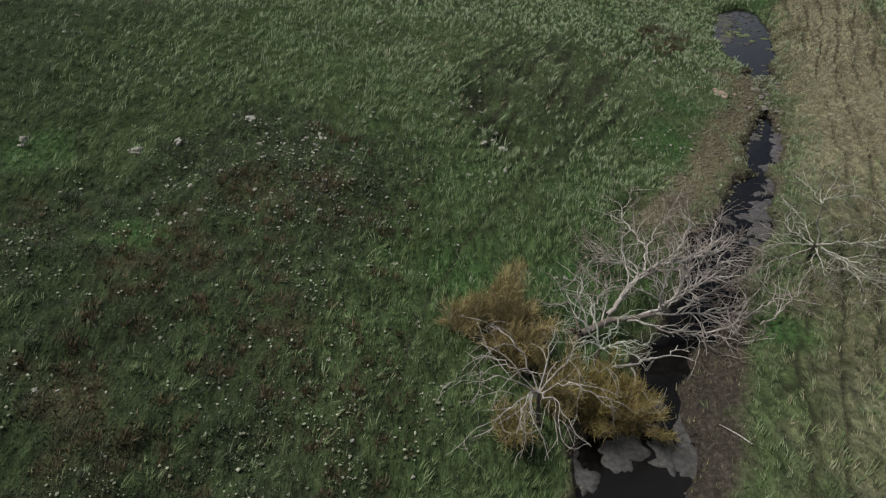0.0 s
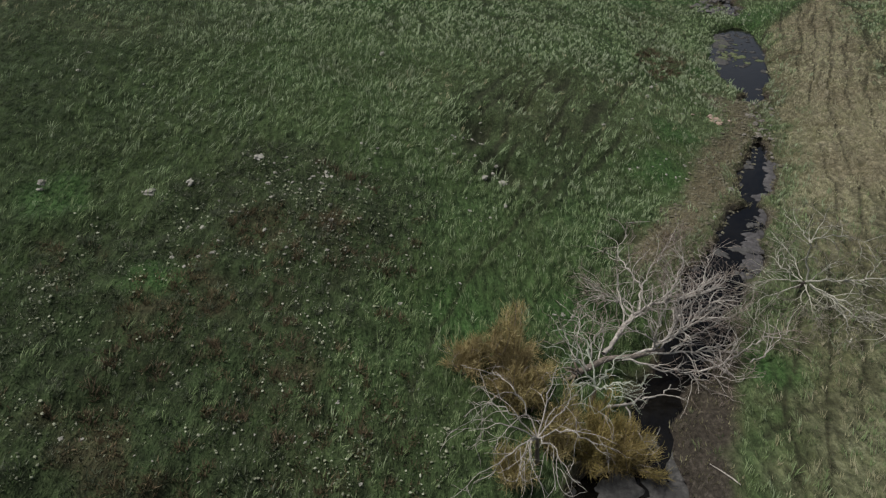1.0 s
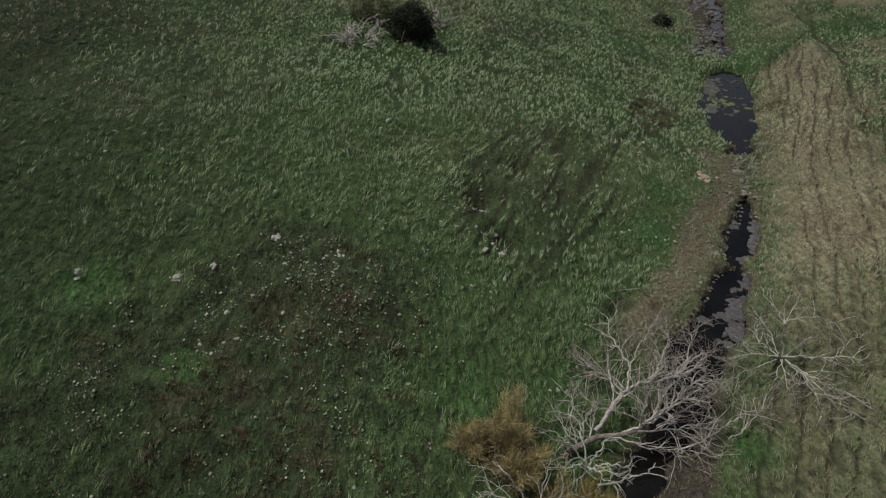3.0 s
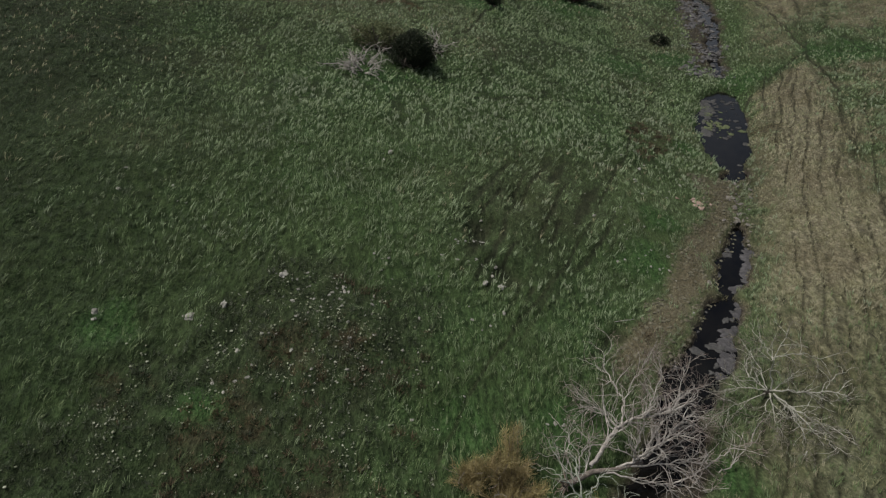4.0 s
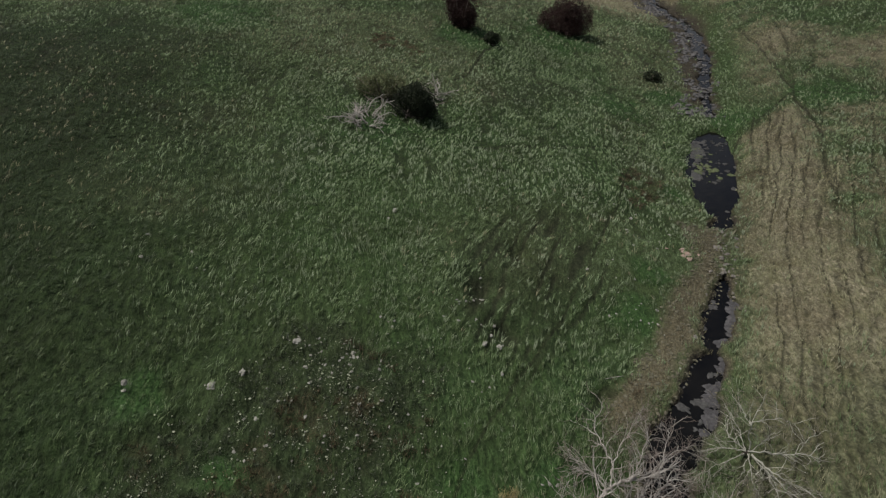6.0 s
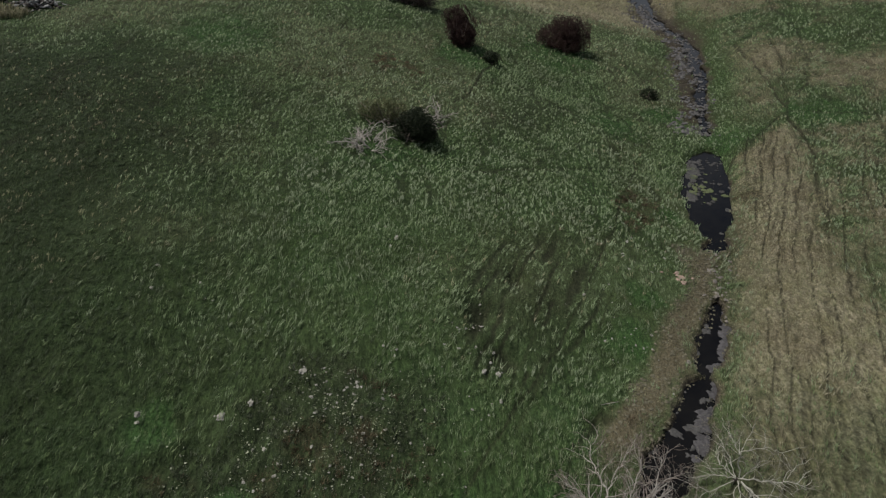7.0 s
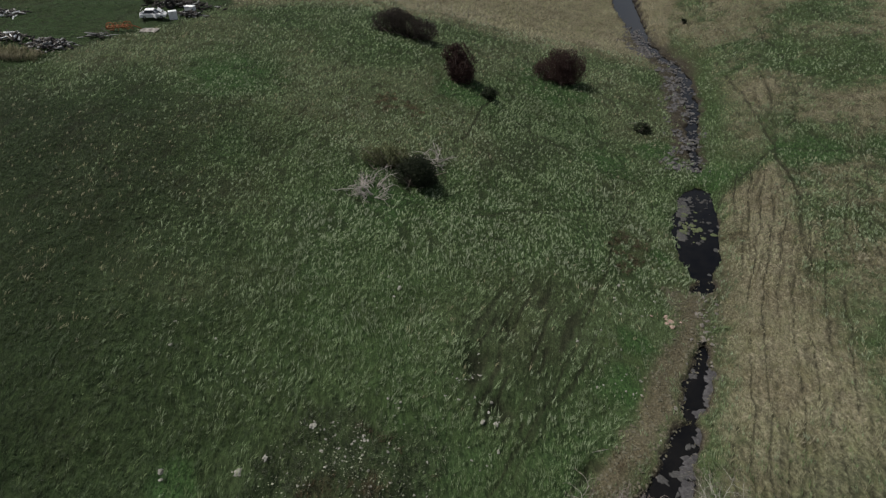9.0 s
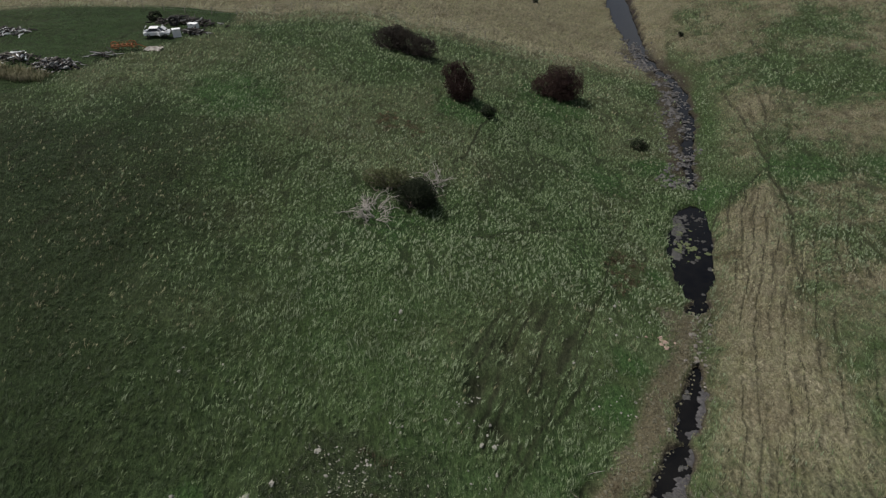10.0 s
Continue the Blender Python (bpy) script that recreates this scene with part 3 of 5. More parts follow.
# ---- grass and low plants ----
def scatter(rng, density, box):
    """Random places in box (x0, y0, x1, y1), about density a square metre."""
    n = int((box[2] - box[0]) * (box[3] - box[1]) * density)
    return rng.uniform(box[0], box[2], n), rng.uniform(box[1], box[3], n)


def tufts(name, rng, x, y, height, width, blades, lean, mat, label, category, spread_r=0.12, loose=0.6):
    """Many tufts of tapered leaning blades in one mesh. height and width: one value or one a tuft."""
    n = len(x)
    m = n * blades
    rep = lambda v: np.repeat(np.broadcast_to(v, (n,)), blades)
    hh = rep(height * rng.uniform(0.75, 1.25, n)) * rng.uniform(0.55, 1.15, m)
    turn = rng.uniform(0, 2 * np.pi, m)
    out = rng.uniform(0.05, loose, m)
    r0 = spread_r * np.sqrt(rng.uniform(0, 1, m))
    px, py = rep(x) + r0 * np.cos(turn), rep(y) + r0 * np.sin(turn)
    pz = rep(land(x, y)) - 0.05
    sway = np.repeat(rng.normal(0, 0.24, (n, 2)), blades, 0)
    tipx = hh * (out * np.cos(turn) + lean[0] + sway[:, 0])
    tipy = hh * (out * np.sin(turn) + lean[1] + sway[:, 1])
    face = rng.uniform(-0.9, 0.9, m)
    w = rep(width) * rng.uniform(0.6, 1.3, m)
    wx, wy = w * np.cos(face), w * np.sin(face)
    v = np.empty((m, 3, 3), np.float32)
    v[:, 0] = np.stack([px - wx, py - wy, pz], -1)
    v[:, 1] = np.stack([px + wx, py + wy, pz], -1)
    v[:, 2] = np.stack([px + tipx, py + tipy, pz + hh], -1)
    me = mesh_from(name, v.reshape(-1, 3), np.arange(m * 3).reshape(-1, 3), False, False)
    return tagged(part_mesh(name, me, mat), label, category, kind="stuff")


LIE = math.atan2(0.9, 0.42)            # the way the grass lies, along the old lanes


def tussock_bed(name, rng, x, y, height, width, petals, mat, label, category, lean=0.95, fan=0.30, comb=None):
    """Soft combed tussocks: each a sheaf of broad tapering wisps lying one way."""
    n = len(x)
    m = n * petals
    rep = lambda v: np.repeat(np.broadcast_to(v, (n,)), petals)
    comb = np.zeros(n) if comb is None else comb
    head = LIE + (fbm(x, y, 5.0, 91, 2) - 0.5) * 1.1 * (1 - 0.7 * comb) + rng.normal(0, 0.28, n) * (1 - 0.6 * comb)
    tilt = lean * rng.uniform(0.5, 1.4, n) * (1 + 1.3 * comb)
    size = height * rng.uniform(0.75, 1.25, n) * (1 - 0.35 * comb)
    th = rep(head) + rng.normal(0, fan, m) * rep(1 - 0.5 * comb)
    hh = rep(size) * rng.uniform(0.55, 1.1, m)
    turn = rng.uniform(0, 2 * np.pi, m)
    r0 = rep(size) * 0.30 * np.sqrt(rng.uniform(0, 1, m))
    px, py = rep(x) + r0 * np.cos(turn), rep(y) + r0 * np.sin(turn)
    pz = rep(land(x, y)) - 0.04
    run = hh * rep(tilt)
    dx, dy = run * np.cos(th) + 0.35 * r0 * np.cos(turn), run * np.sin(th) + 0.35 * r0 * np.sin(turn)
    face = th + np.pi / 2 + rng.uniform(-0.7, 0.7, m)
    w = rep(width) * rng.uniform(0.6, 1.3, m)
    wx, wy = w * np.cos(face), w * np.sin(face)
    v = np.empty((m, 4, 3), np.float32)
    v[:, 0] = np.stack([px, py, pz], -1)
    v[:, 1] = np.stack([px + 0.42 * dx + wx, py + 0.42 * dy + wy, pz + 0.62 * hh], -1)
    v[:, 2] = np.stack([px + 1.15 * dx, py + 1.15 * dy, pz + 0.92 * hh], -1)
    v[:, 3] = np.stack([px + 0.42 * dx - wx, py + 0.42 * dy - wy, pz + 0.62 * hh], -1)
    me = mesh_from(name, v.reshape(-1, 3), np.arange(m * 4).reshape(-1, 4), False, False)
    seeding = smooth(34, 42, y) * smooth(64, 54, y) * smooth(-18, -6, x)
    seeding = np.maximum(seeding, 1.6 * cover(x, y)["belt"])
    tone = np.clip(0.46 + 0.26 * seeding + rng.normal(0, 0.22, n) + (fbm(x, y, 2.2, 93, 3) - 0.5) * 0.9, 0, 1)
    me.attributes.new("tone", "FLOAT", "POINT").data.foreach_set("value", np.repeat(rep(tone), 4).astype(np.float32))
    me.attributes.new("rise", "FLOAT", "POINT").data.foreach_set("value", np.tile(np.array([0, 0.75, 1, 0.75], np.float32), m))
    return tagged(part_mesh(name, me, mat), label, category, kind="stuff")


def view_wedge(x, y, margin=6.0):
    """The stretch of land in front of the climb."""
    return (np.abs(x) < 11 + margin + 0.70 * y) & (y > 6)


def jitter_grid(rng, box, cell):
    gx, gy = np.meshgrid(np.arange(box[0], box[2], cell), np.arange(box[1], box[3], cell))
    return (gx + rng.uniform(0, cell * 0.95, gx.shape)).ravel(), (gy + rng.uniform(0, cell * 0.95, gy.shape)).ravel()


def build_grass():
    rng = np.random.default_rng(5)
    names = ("turf", "meadow", "dry_turf", "heath", "lush", "bracken", "litter", "tussock", "green", "dark", "dry")
    beds = {k: [[], [], [], [], []] for k in names}
    bands = (((-34, 6, 34, 24), 26.0, 0.011, 0.27), ((-36, 24, 38, 38), 18.0, 0.014, 0.28), ((-58, 38, 62, 70), 7.0, 0.020, 0.30), ((-85, 70, 84, 128), 2.6, 0.032, 0.42))
    for box, dens, wide, cell in bands:
        # short cover
        x, y = scatter(rng, dens, box)
        keep = view_wedge(x, y)
        x, y = x[keep], y[keep]
        c = cover(x, y)
        n = len(x)
        gap = np.abs(fbm(x * 1.7, y * 0.55, 1.6, 51, 2) - 0.5)
        ok = (c["out"] > 0.1) & (c["trail"] < 0.3) & (gap > 0.02)

        def chance():
            return rng.uniform(0, 1, n)

        kind = np.full(n, "turf", dtype="U10")
        kind[chance() < 0.15 + 0.55 * smooth(68, 46, y) * smooth(22, 32, y) * (1 - c["shade_and_yard"]) + 0.6 * c["bright"]] = "meadow"
        hgt = np.full(n, 0.13)
        kind[chance() < c["dry"] + 0.6 * c["slope_dry"]] = "dry_turf"
        herb = chance() < c["heath"] * 0.55
        kind[herb] = "heath"
        hgt[herb] = 0.10
        kind[chance() < c["lush"] * 0.65] = "lush"
        brk = chance() < c["bracken"] * 0.6
        kind[brk] = "bracken"
        hgt[brk] = 0.13
        kind[chance() < c["mud"] * 0.9] = "litter"
        ok &= ~((kind == "litter") & (chance() < np.where(y < 22, 0.5, np.where(y > 57, 0.8, 0.25))))
        for k in names[:7]:
            sel = ok & (kind == k)
            for store, val in zip(beds[k], (x, y, hgt, np.full(n, wide), c["tread"])):
                store.append(val[sel])
        # standing wisps
        x, y = jitter_grid(rng, box, cell)
        keep = view_wedge(x, y)
        x, y = x[keep], y[keep]
        c = cover(x, y)
        n = len(x)
        thick = 0.95 - 0.15 * smooth(40, 55, y) + 0.9 * (fbm(x, y, 7.0, 53, 3) - 0.5)
        thick = thick * (1 - 0.65 * c["hollow"]) * (1 - 0.5 * c["lush"]) * (1 - 0.8 * c["heath"]) * (1 - 0.95 * c["mud"]) * (1 - c["yard"]) * (1 - 0.9 * c["bracken"]) * (1 - 0.15 * c["shade_and_yard"])
        gap = np.abs(fbm(x * 1.7, y * 0.55, 1.6, 51, 2) - 0.5)
        ok = (chance() < thick) & (c["out"] > 0.3) & (c["trail"] < 0.25) & (gap > 0.035)
        dry = chance() < c["dry"] + 0.6 * c["slope_dry"]
        hgt = (0.13 + 0.17 * rng.uniform(0, 1, n) ** 1.5) * np.interp(y, [8, 20, 34, 46, 60, 100], [1.0, 1.5, 1.55, 1.2, 1.15, 1.35]) * np.where(dry, 0.9, 1.0) * (1 + 0.5 * (y > 92) * dry)
        low = smooth(28, 15, y + 12 * (fbm(x, y, 8.0, 57, 3) - 0.5))
        green = chance() < 0.08 + 0.85 * low
        # tussocks inside the painted shade take the darker copy of their material
        dark = (chance() < c["shade_and_yard"] * 1.1) & ~dry
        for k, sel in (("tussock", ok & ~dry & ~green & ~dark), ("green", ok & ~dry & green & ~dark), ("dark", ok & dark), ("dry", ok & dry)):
            for store, val in zip(beds[k], (x, y, hgt, np.full(n, wide), np.maximum(c["tread"], 0.5 * c["strip"]))):
                store.append(val[sel])
    g = {k: [np.concatenate(v) for v in store] for k, store in beds.items()}

    def plant(name, key, tall_k, wide_k, blades, lean, mat, label, category, r, loose=0.6):
        x, y, h, w, comb = g[key]
        if mat in (MAT_TUSSOCK, MAT_GREENTUSSOCK, MAT_SHADETUSSOCK, MAT_DRY):
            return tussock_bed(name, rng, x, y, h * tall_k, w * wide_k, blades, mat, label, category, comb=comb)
        tufts(name, rng, x, y, h * tall_k, w * wide_k, blades, lean, mat, label, category, r, loose)

    plant("pasture_turf", "turf", 1.0, 1.05, 5, (0.25, 0.1), MAT_GRASS, "short dark green grazed pasture turf", "grass", 0.14)
    plant("meadow_turf", "meadow", 1.15, 1.05, 5, (0.3, 0.12), MAT_MEADOW, "bright green turf on the lower slope", "grass", 0.14)
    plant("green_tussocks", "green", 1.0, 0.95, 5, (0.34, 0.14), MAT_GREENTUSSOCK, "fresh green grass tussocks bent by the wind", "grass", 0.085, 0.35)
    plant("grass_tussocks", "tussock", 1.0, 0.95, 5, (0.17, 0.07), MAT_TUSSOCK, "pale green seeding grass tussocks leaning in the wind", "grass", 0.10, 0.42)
    plant("shaded_tussocks", "dark", 1.0, 0.95, 5, (0.17, 0.07), MAT_SHADETUSSOCK, "grass tussocks coloured darker for the shade over the hillside", "grass", 0.10, 0.45)
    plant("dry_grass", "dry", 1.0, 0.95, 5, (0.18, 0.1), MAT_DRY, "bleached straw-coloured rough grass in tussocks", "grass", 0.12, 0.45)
    plant("dry_turf", "dry_turf", 1.0, 1.05, 5, (0.25, 0.1), MAT_DRYTURF, "short olive and straw grass between the tussocks", "grass", 0.14)
    plant("heath_plants", "heath", 1.0, 2.6, 7, (0.1, 0.05), MAT_HEATH, "grey-green withered herbs among dark turf", "herbs", 0.10, 1.5)
    plant("lush_grass", "lush", 1.1, 1.0, 6, (0.15, 0.05), MAT_LUSH, "short bright green lush grass", "grass", 0.14)
    plant("bracken_plants", "bracken", 1.0, 2.8, 7, (0.1, 0.0), MAT_BRACKEN, "rusty brown dead bracken and dock stalks", "bracken", 0.12, 1.5)
    plant("rush_litter_plants", "litter", 1.2, 1.7, 7, (0.1, 0.1), MAT_LITTER, "flattened brown rush litter on the muddy bank", "litter", 0.16)
    # low bushy clumps: rusty in the bracken patches, grey among the herbs
    for name, mat, cells, key, cut, tall, label, category in (
            ("bracken_clumps", MAT_BRACKEN, 0.62, "bracken", 0.3, 0.28, "rusty brown bushy clumps of dead bracken", "bracken"),
            ("herb_clumps", MAT_HEATH, 0.62, "heath", 0.4, 0.24, "grey-green bushy clumps of withered herbs", "herbs")):
        cx, cy = jitter_grid(rng, (-26, 7, 18, 64), cells)
        cc = cover(cx, cy)
        drift = fbm(cx, cy, 2.4, 97, 3)
        cc["bracken"] = np.maximum(cc["bracken"], 0.9 * cc["heath"] * smooth(0.58, 0.64, drift))
        cc["heath"] = cc["heath"] * smooth(0.62, 0.56, drift)
        pick = (cc[key] > cut) & (cc["out"] > 1.5) & (rng.uniform(0, 1, len(cx)) < 0.8) & view_wedge(cx, cy)
        cx, cy = cx[pick], cy[pick]
        size = rng.uniform(0.6, 1.2, len(cx))
        off = rng.normal(0, 0.22, (len(cx), 12, 2)) * size[:, None, None]
        far_out = np.hypot(off[..., 0], off[..., 1]).ravel()
        tufts(name, rng, (cx[:, None] + off[..., 0]).ravel(), (cy[:, None] + off[..., 1]).ravel(), np.repeat(size, 12) * tall * np.exp(-(far_out / 0.4) ** 2), 0.020, 8, (0.08, 0.03), mat, label, category, 0.06, 1.0)
    # pale withered flower heads standing among the herbs
    hx, hy = scatter(rng, 30, (-24, 7, 6, 27))
    hc = cover(hx, hy)
    keep = (rng.uniform(0, 1, len(hx)) < 0.12 + 0.88 * hc["heath"]) & (hc["out"] > 2.0) & (fbm(hx, hy, 1.6, 77, 3) > 0.47)
    tufts("flower_heads", rng, hx[keep], hy[keep], 0.08, 0.034, 4, (0.05, 0.0), MAT_HEADS, "pale grey withered flower heads among the herbs", "flower heads", 0.03, 1.2)


build_grass()


# ---- stones ----
def stone_mesh(seed, rough=0.75):
    bm = bmesh.new()
    bmesh.ops.create_icosphere(bm, subdivisions=2, radius=1.0)
    off = Vector((seed * 3.7, seed * 1.9, 0))
    for v in bm.verts:
        k = 1 + rough * noise.noise(v.co * 1.3 + off) * 1.4 + rough * 0.5 * noise.noise(v.co * 3.1 + off)
        v.co = Vector((v.co.x * k, v.co.y * k * 0.8, max(v.co.z, -0.45) * min(k, 1.1) * 0.5))
    me = bpy.data.meshes.new("stone")
    bm.to_mesh(me)
    bm.free()
    return me


STONES = [stone_mesh(k) for k in range(6)]
for me_ in STONES:
    me_.materials.append(MAT_STONE)
WET_STONES = [stone_mesh(k + 20) for k in range(4)]
for me_ in WET_STONES:
    me_.materials.append(MAT_DARKSTONE)


PINK_STONES = [stone_mesh(k + 40) for k in range(3)]
for me_ in PINK_STONES:
    me_.materials.append(MAT_PINKSTONE)


def put_stone(rng, x, y, size, meshes, label, group, name="stone", sink=0.02):
    ob = new(name, meshes[int(rng.integers(len(meshes)))])
    ob.location = (x, y, float(land(x, y)) + size * sink)
    ob.rotation_euler = (rng.uniform(-0.3, 0.3), rng.uniform(-0.3, 0.3), rng.uniform(0, 6.28))
    ob.scale = [size * rng.uniform(0.8, 1.2) for _ in range(3)]
    return tagged(ob, label, "stone", group)


def build_stones():
    rng = np.random.default_rng(11)
    big = [(-11.4, 21.1, 0.34), (-10.3, 22.0, 0.26), (-15.1, 20.8, 0.27), (-14.9, 20.4, 0.18), (-8.1, 24.0, 0.33), (1.3, 25.5, 0.28), (2.1, 25.6, 0.26), (-3.9, 34.8, 0.28)]
    for x, y, s in big:
        put_stone(rng, x, y, s * 0.62, STONES, "large pale limestone boulder half sunk in the turf", "boulders in the pasture", "boulder")
    clusters = [(0.1, 28.2, 0.7, 0.3, 7), (1.2, 29.6, 0.3, 0.9, 6), (2.1, 26.2, 0.6, 0.3, 5), (11.2, 30.0, 1.2, 2.2, 16), (14.0, 37.0, 1.2, 1.2, 10), (13.0, 40.5, 1.0, 1.5, 8), (-5.6, 22.8, 1.6, 0.9, 40), (-7.4, 24.2, 0.7, 0.3, 6), (-3.4, 25.5, 1.5, 0.8, 8), (0.3, 27.0, 1.4, 0.6, 8), (1.2, 23.4, 1.0, 0.7, 6), (-4.2, 34.8, 1.2, 0.8, 6),
                (-9.0, 20.0, 2.4, 1.4, 16), (-6.6, 18.5, 2.5, 1.5, 16), (9.5, 32.0, 2.0, 3.0, 14), (12.0, 38.0, 2.0, 3.0, 10), (-15, 30, 3.0, 2.0, 6), (-3.5, 12.0, 2.4, 1.4, 14),
                (-8.5, 11.0, 2.2, 1.2, 10), (4.2, 18.5, 0.7, 0.5, 6), (-2.5, 20, 4.0, 3.0, 14)]
    for cx, cy, sx, sy, n in clusters:
        for _ in range(n):
            x, y = cx + rng.normal() * sx * 0.7, cy + rng.normal() * sy * 0.7
            put_stone(rng, x, y, float(0.045 + 0.11 * rng.uniform(0, 1) ** 1.8) * (0.5 if cy < 15 else 0.75), STONES, "small pale limestone lump in the grass", "stones in the pasture")
    for k in range(110):
        y = float(rng.choice([rng.uniform(33.5, 39.5), rng.uniform(20, 34), rng.uniform(84, 102), rng.uniform(58, 82)], p=[0.4, 0.4, 0.12, 0.08]))
        x = float(stream_x(y)) + rng.normal() * 0.7
        put_stone(rng, x, y, float(0.05 + 0.13 * rng.uniform(0, 1) ** 2), WET_STONES, "dark muddy stone lying in the stream bed", "stones in the stream", "stream_stone", 0.2)
    for k in range(7):
        put_stone(rng, 15.9 + rng.normal() * 0.5, 35.9 + rng.normal() * 0.35, float(rng.uniform(0.10, 0.24)), PINK_STONES, "pinkish stone heaped on the muddy bank", "stones on the bank", "bank_stone")


build_stones()


def lump_field(name, rng, x, y, s, mat, label, category, lift=0.0):
    """Many small uneven lumps in one mesh."""
    bm = bmesh.new()
    bmesh.ops.create_icosphere(bm, subdivisions=1, radius=1.0)
    base_v = np.array([v.co for v in bm.verts])
    base_f = np.array([[v.index for v in f.verts] for f in bm.faces])
    bm.free()
    n = len(x)
    jit = rng.uniform(0.65, 1.3, (n, len(base_v), 1))
    v = base_v[None] * jit * s[:, None, None] * np.stack([rng.uniform(0.8, 1.5, n), rng.uniform(0.8, 1.5, n), rng.uniform(0.5, 0.9, n)], -1)[:, None]
    v += np.stack([x, y, np.maximum(land(x, y), -0.03) + s * 0.15 + lift], -1)[:, None]
    f = base_f[None] + (np.arange(n) * len(base_v))[:, None, None]
    me = mesh_from(name, v.reshape(-1, 3), f.reshape(-1, 3))
    tagged(part_mesh(name, me, mat), label, category, kind="stuff")


def build_clods():
    rng = np.random.default_rng(19)
    y = np.concatenate([rng.uniform(20, 41, 2300), rng.uniform(33, 39.5, 600), rng.uniform(18, 20, 20)])
    side = np.where(rng.uniform(0, 1, len(y)) < 0.75, -1, 1)
    side[y < 20] = 1
    x = stream_x(y) + side * rng.uniform(0.2, 4.2, len(y)) ** np.where(side < 0, 1.0, 0.75)
    c = cover(x, y)
    keep = (c["mud"] > 0.35) & (c["out"] > -0.25)
    x, y = x[keep], y[keep]
    lump_field("mud_clods", rng, x, y, 0.025 + 0.085 * rng.uniform(0, 1, len(x)) ** 3, MAT_CLOD, "dried brown mud clods trodden along the stream banks", "mud clods")
    # round pale seed heads in drifts over the herbs
    x, y = rng.uniform(-22, 2.5, 15000), rng.uniform(7.5, 25, 15000)
    c = cover(x, y)
    drift = np.maximum(0.5 * c["heath"], 0.9 * spots(x, y, [(-2.6, 10.8, 2.2), (-0.8, 12.6, 1.6), (-5.5, 21.5, 2.2), (-4.5, 15.5, 1.6), (-8.5, 12.0, 1.6)]))
    keep = (fbm(x, y, 0.9, 85, 3) > 0.50) & (rng.uniform(0, 1, len(x)) < drift) & (c["out"] > 2) & (c["trail"] < 0.3)
    x, y = x[keep], y[keep]
    lump_field("seed_heads", rng, x, y, 0.012 + 0.034 * rng.uniform(0, 1, len(x)) ** 2.5, MAT_HEADS, "round pale withered seed heads in drifts", "seed heads", 0.05)
    y = np.concatenate([rng.uniform(58, 84, 1700), rng.uniform(83, 106, 1500)])
    x = stream_x(y) + rng.normal(-1.35, 1.0, len(y)) + (fbm(y, y * 0, 5.0, 81, 2) - 0.5) * 1.5
    keep = fbm(x, y, 1.6, 83, 3) > 0.42
    x, y = x[keep], y[keep]
    lump_field("stream_rubble", rng, x, y, 0.04 + 0.2 * rng.uniform(0, 1, len(x)) ** 2.5, MAT_RUBBLE, "grey-brown stones and silt clods littering the stream", "rubble")


build_clods()


# ---- trees and bushes ----
def wander(rng, start, way, length, steps, bend, pull=(0, 0, 0)):
    """A crooked line from start, way turning at random and towards pull."""
    pts = [np.array(start, float)]
    way = np.array(way, float)
    way /= np.linalg.norm(way)
    for _ in range(steps):
        way = way + rng.normal(size=3) * bend + np.array(pull)
        way /= np.linalg.norm(way)
        pts.append(pts[-1] + way * length / steps)
    return np.array(pts)


def along(path, s):
    k = s * (len(path) - 1)
    i = min(int(k), len(path) - 2)
    return path[i] + (path[i + 1] - path[i]) * (k - i), path[i + 1] - path[i]


def floor_clear(pts, low=0.08):
    z = land(pts[:, 0], pts[:, 1]) + low
    pts[:, 2] = np.maximum(pts[:, 2], z)
    return pts


def branches(rng, limb, radius, count, length, depth, bend=0.28, droop=0.0, spread_k=0.8, lo=0.15):
    """Side branches and twigs of a limb, long curved whips: list of (points, radii)."""
    made = []
    for k in range(count):
        s = lo + (1 - lo) * (k + rng.uniform(0, 1)) / count
        p, d = along(limb, min(s, 0.999))
        d = d / (np.linalg.norm(d) + 1e-9)
        side = rng.normal(size=3)
        side -= d * (side @ d)
        side /= np.linalg.norm(side) + 1e-9
        way = d * 0.9 + side * spread_k + np.array([0, 0, 0.12])
        ln = length * rng.uniform(0.4, 1.3) * (1.15 - 0.4 * s)
        r = min(max(0.008, radius * (1 - 0.4 * s) * rng.uniform(0.35, 0.75)), 0.030)
        curl = rng.normal(size=3) * bend * 0.28
        pts = floor_clear(wander(rng, p, way, ln, 8, bend * 0.6, (curl[0], curl[1], curl[2] * 0.6 - droop)))
        made.append((pts, np.linspace(r, max(r * 0.4, 0.006), len(pts))))
        if depth > 0:
            made += branches(rng, pts, r, max(2, min(4, count // 4 + 1)), length * 0.55, depth - 1, bend * 1.1, droop, spread_k, 0.25)
    return made


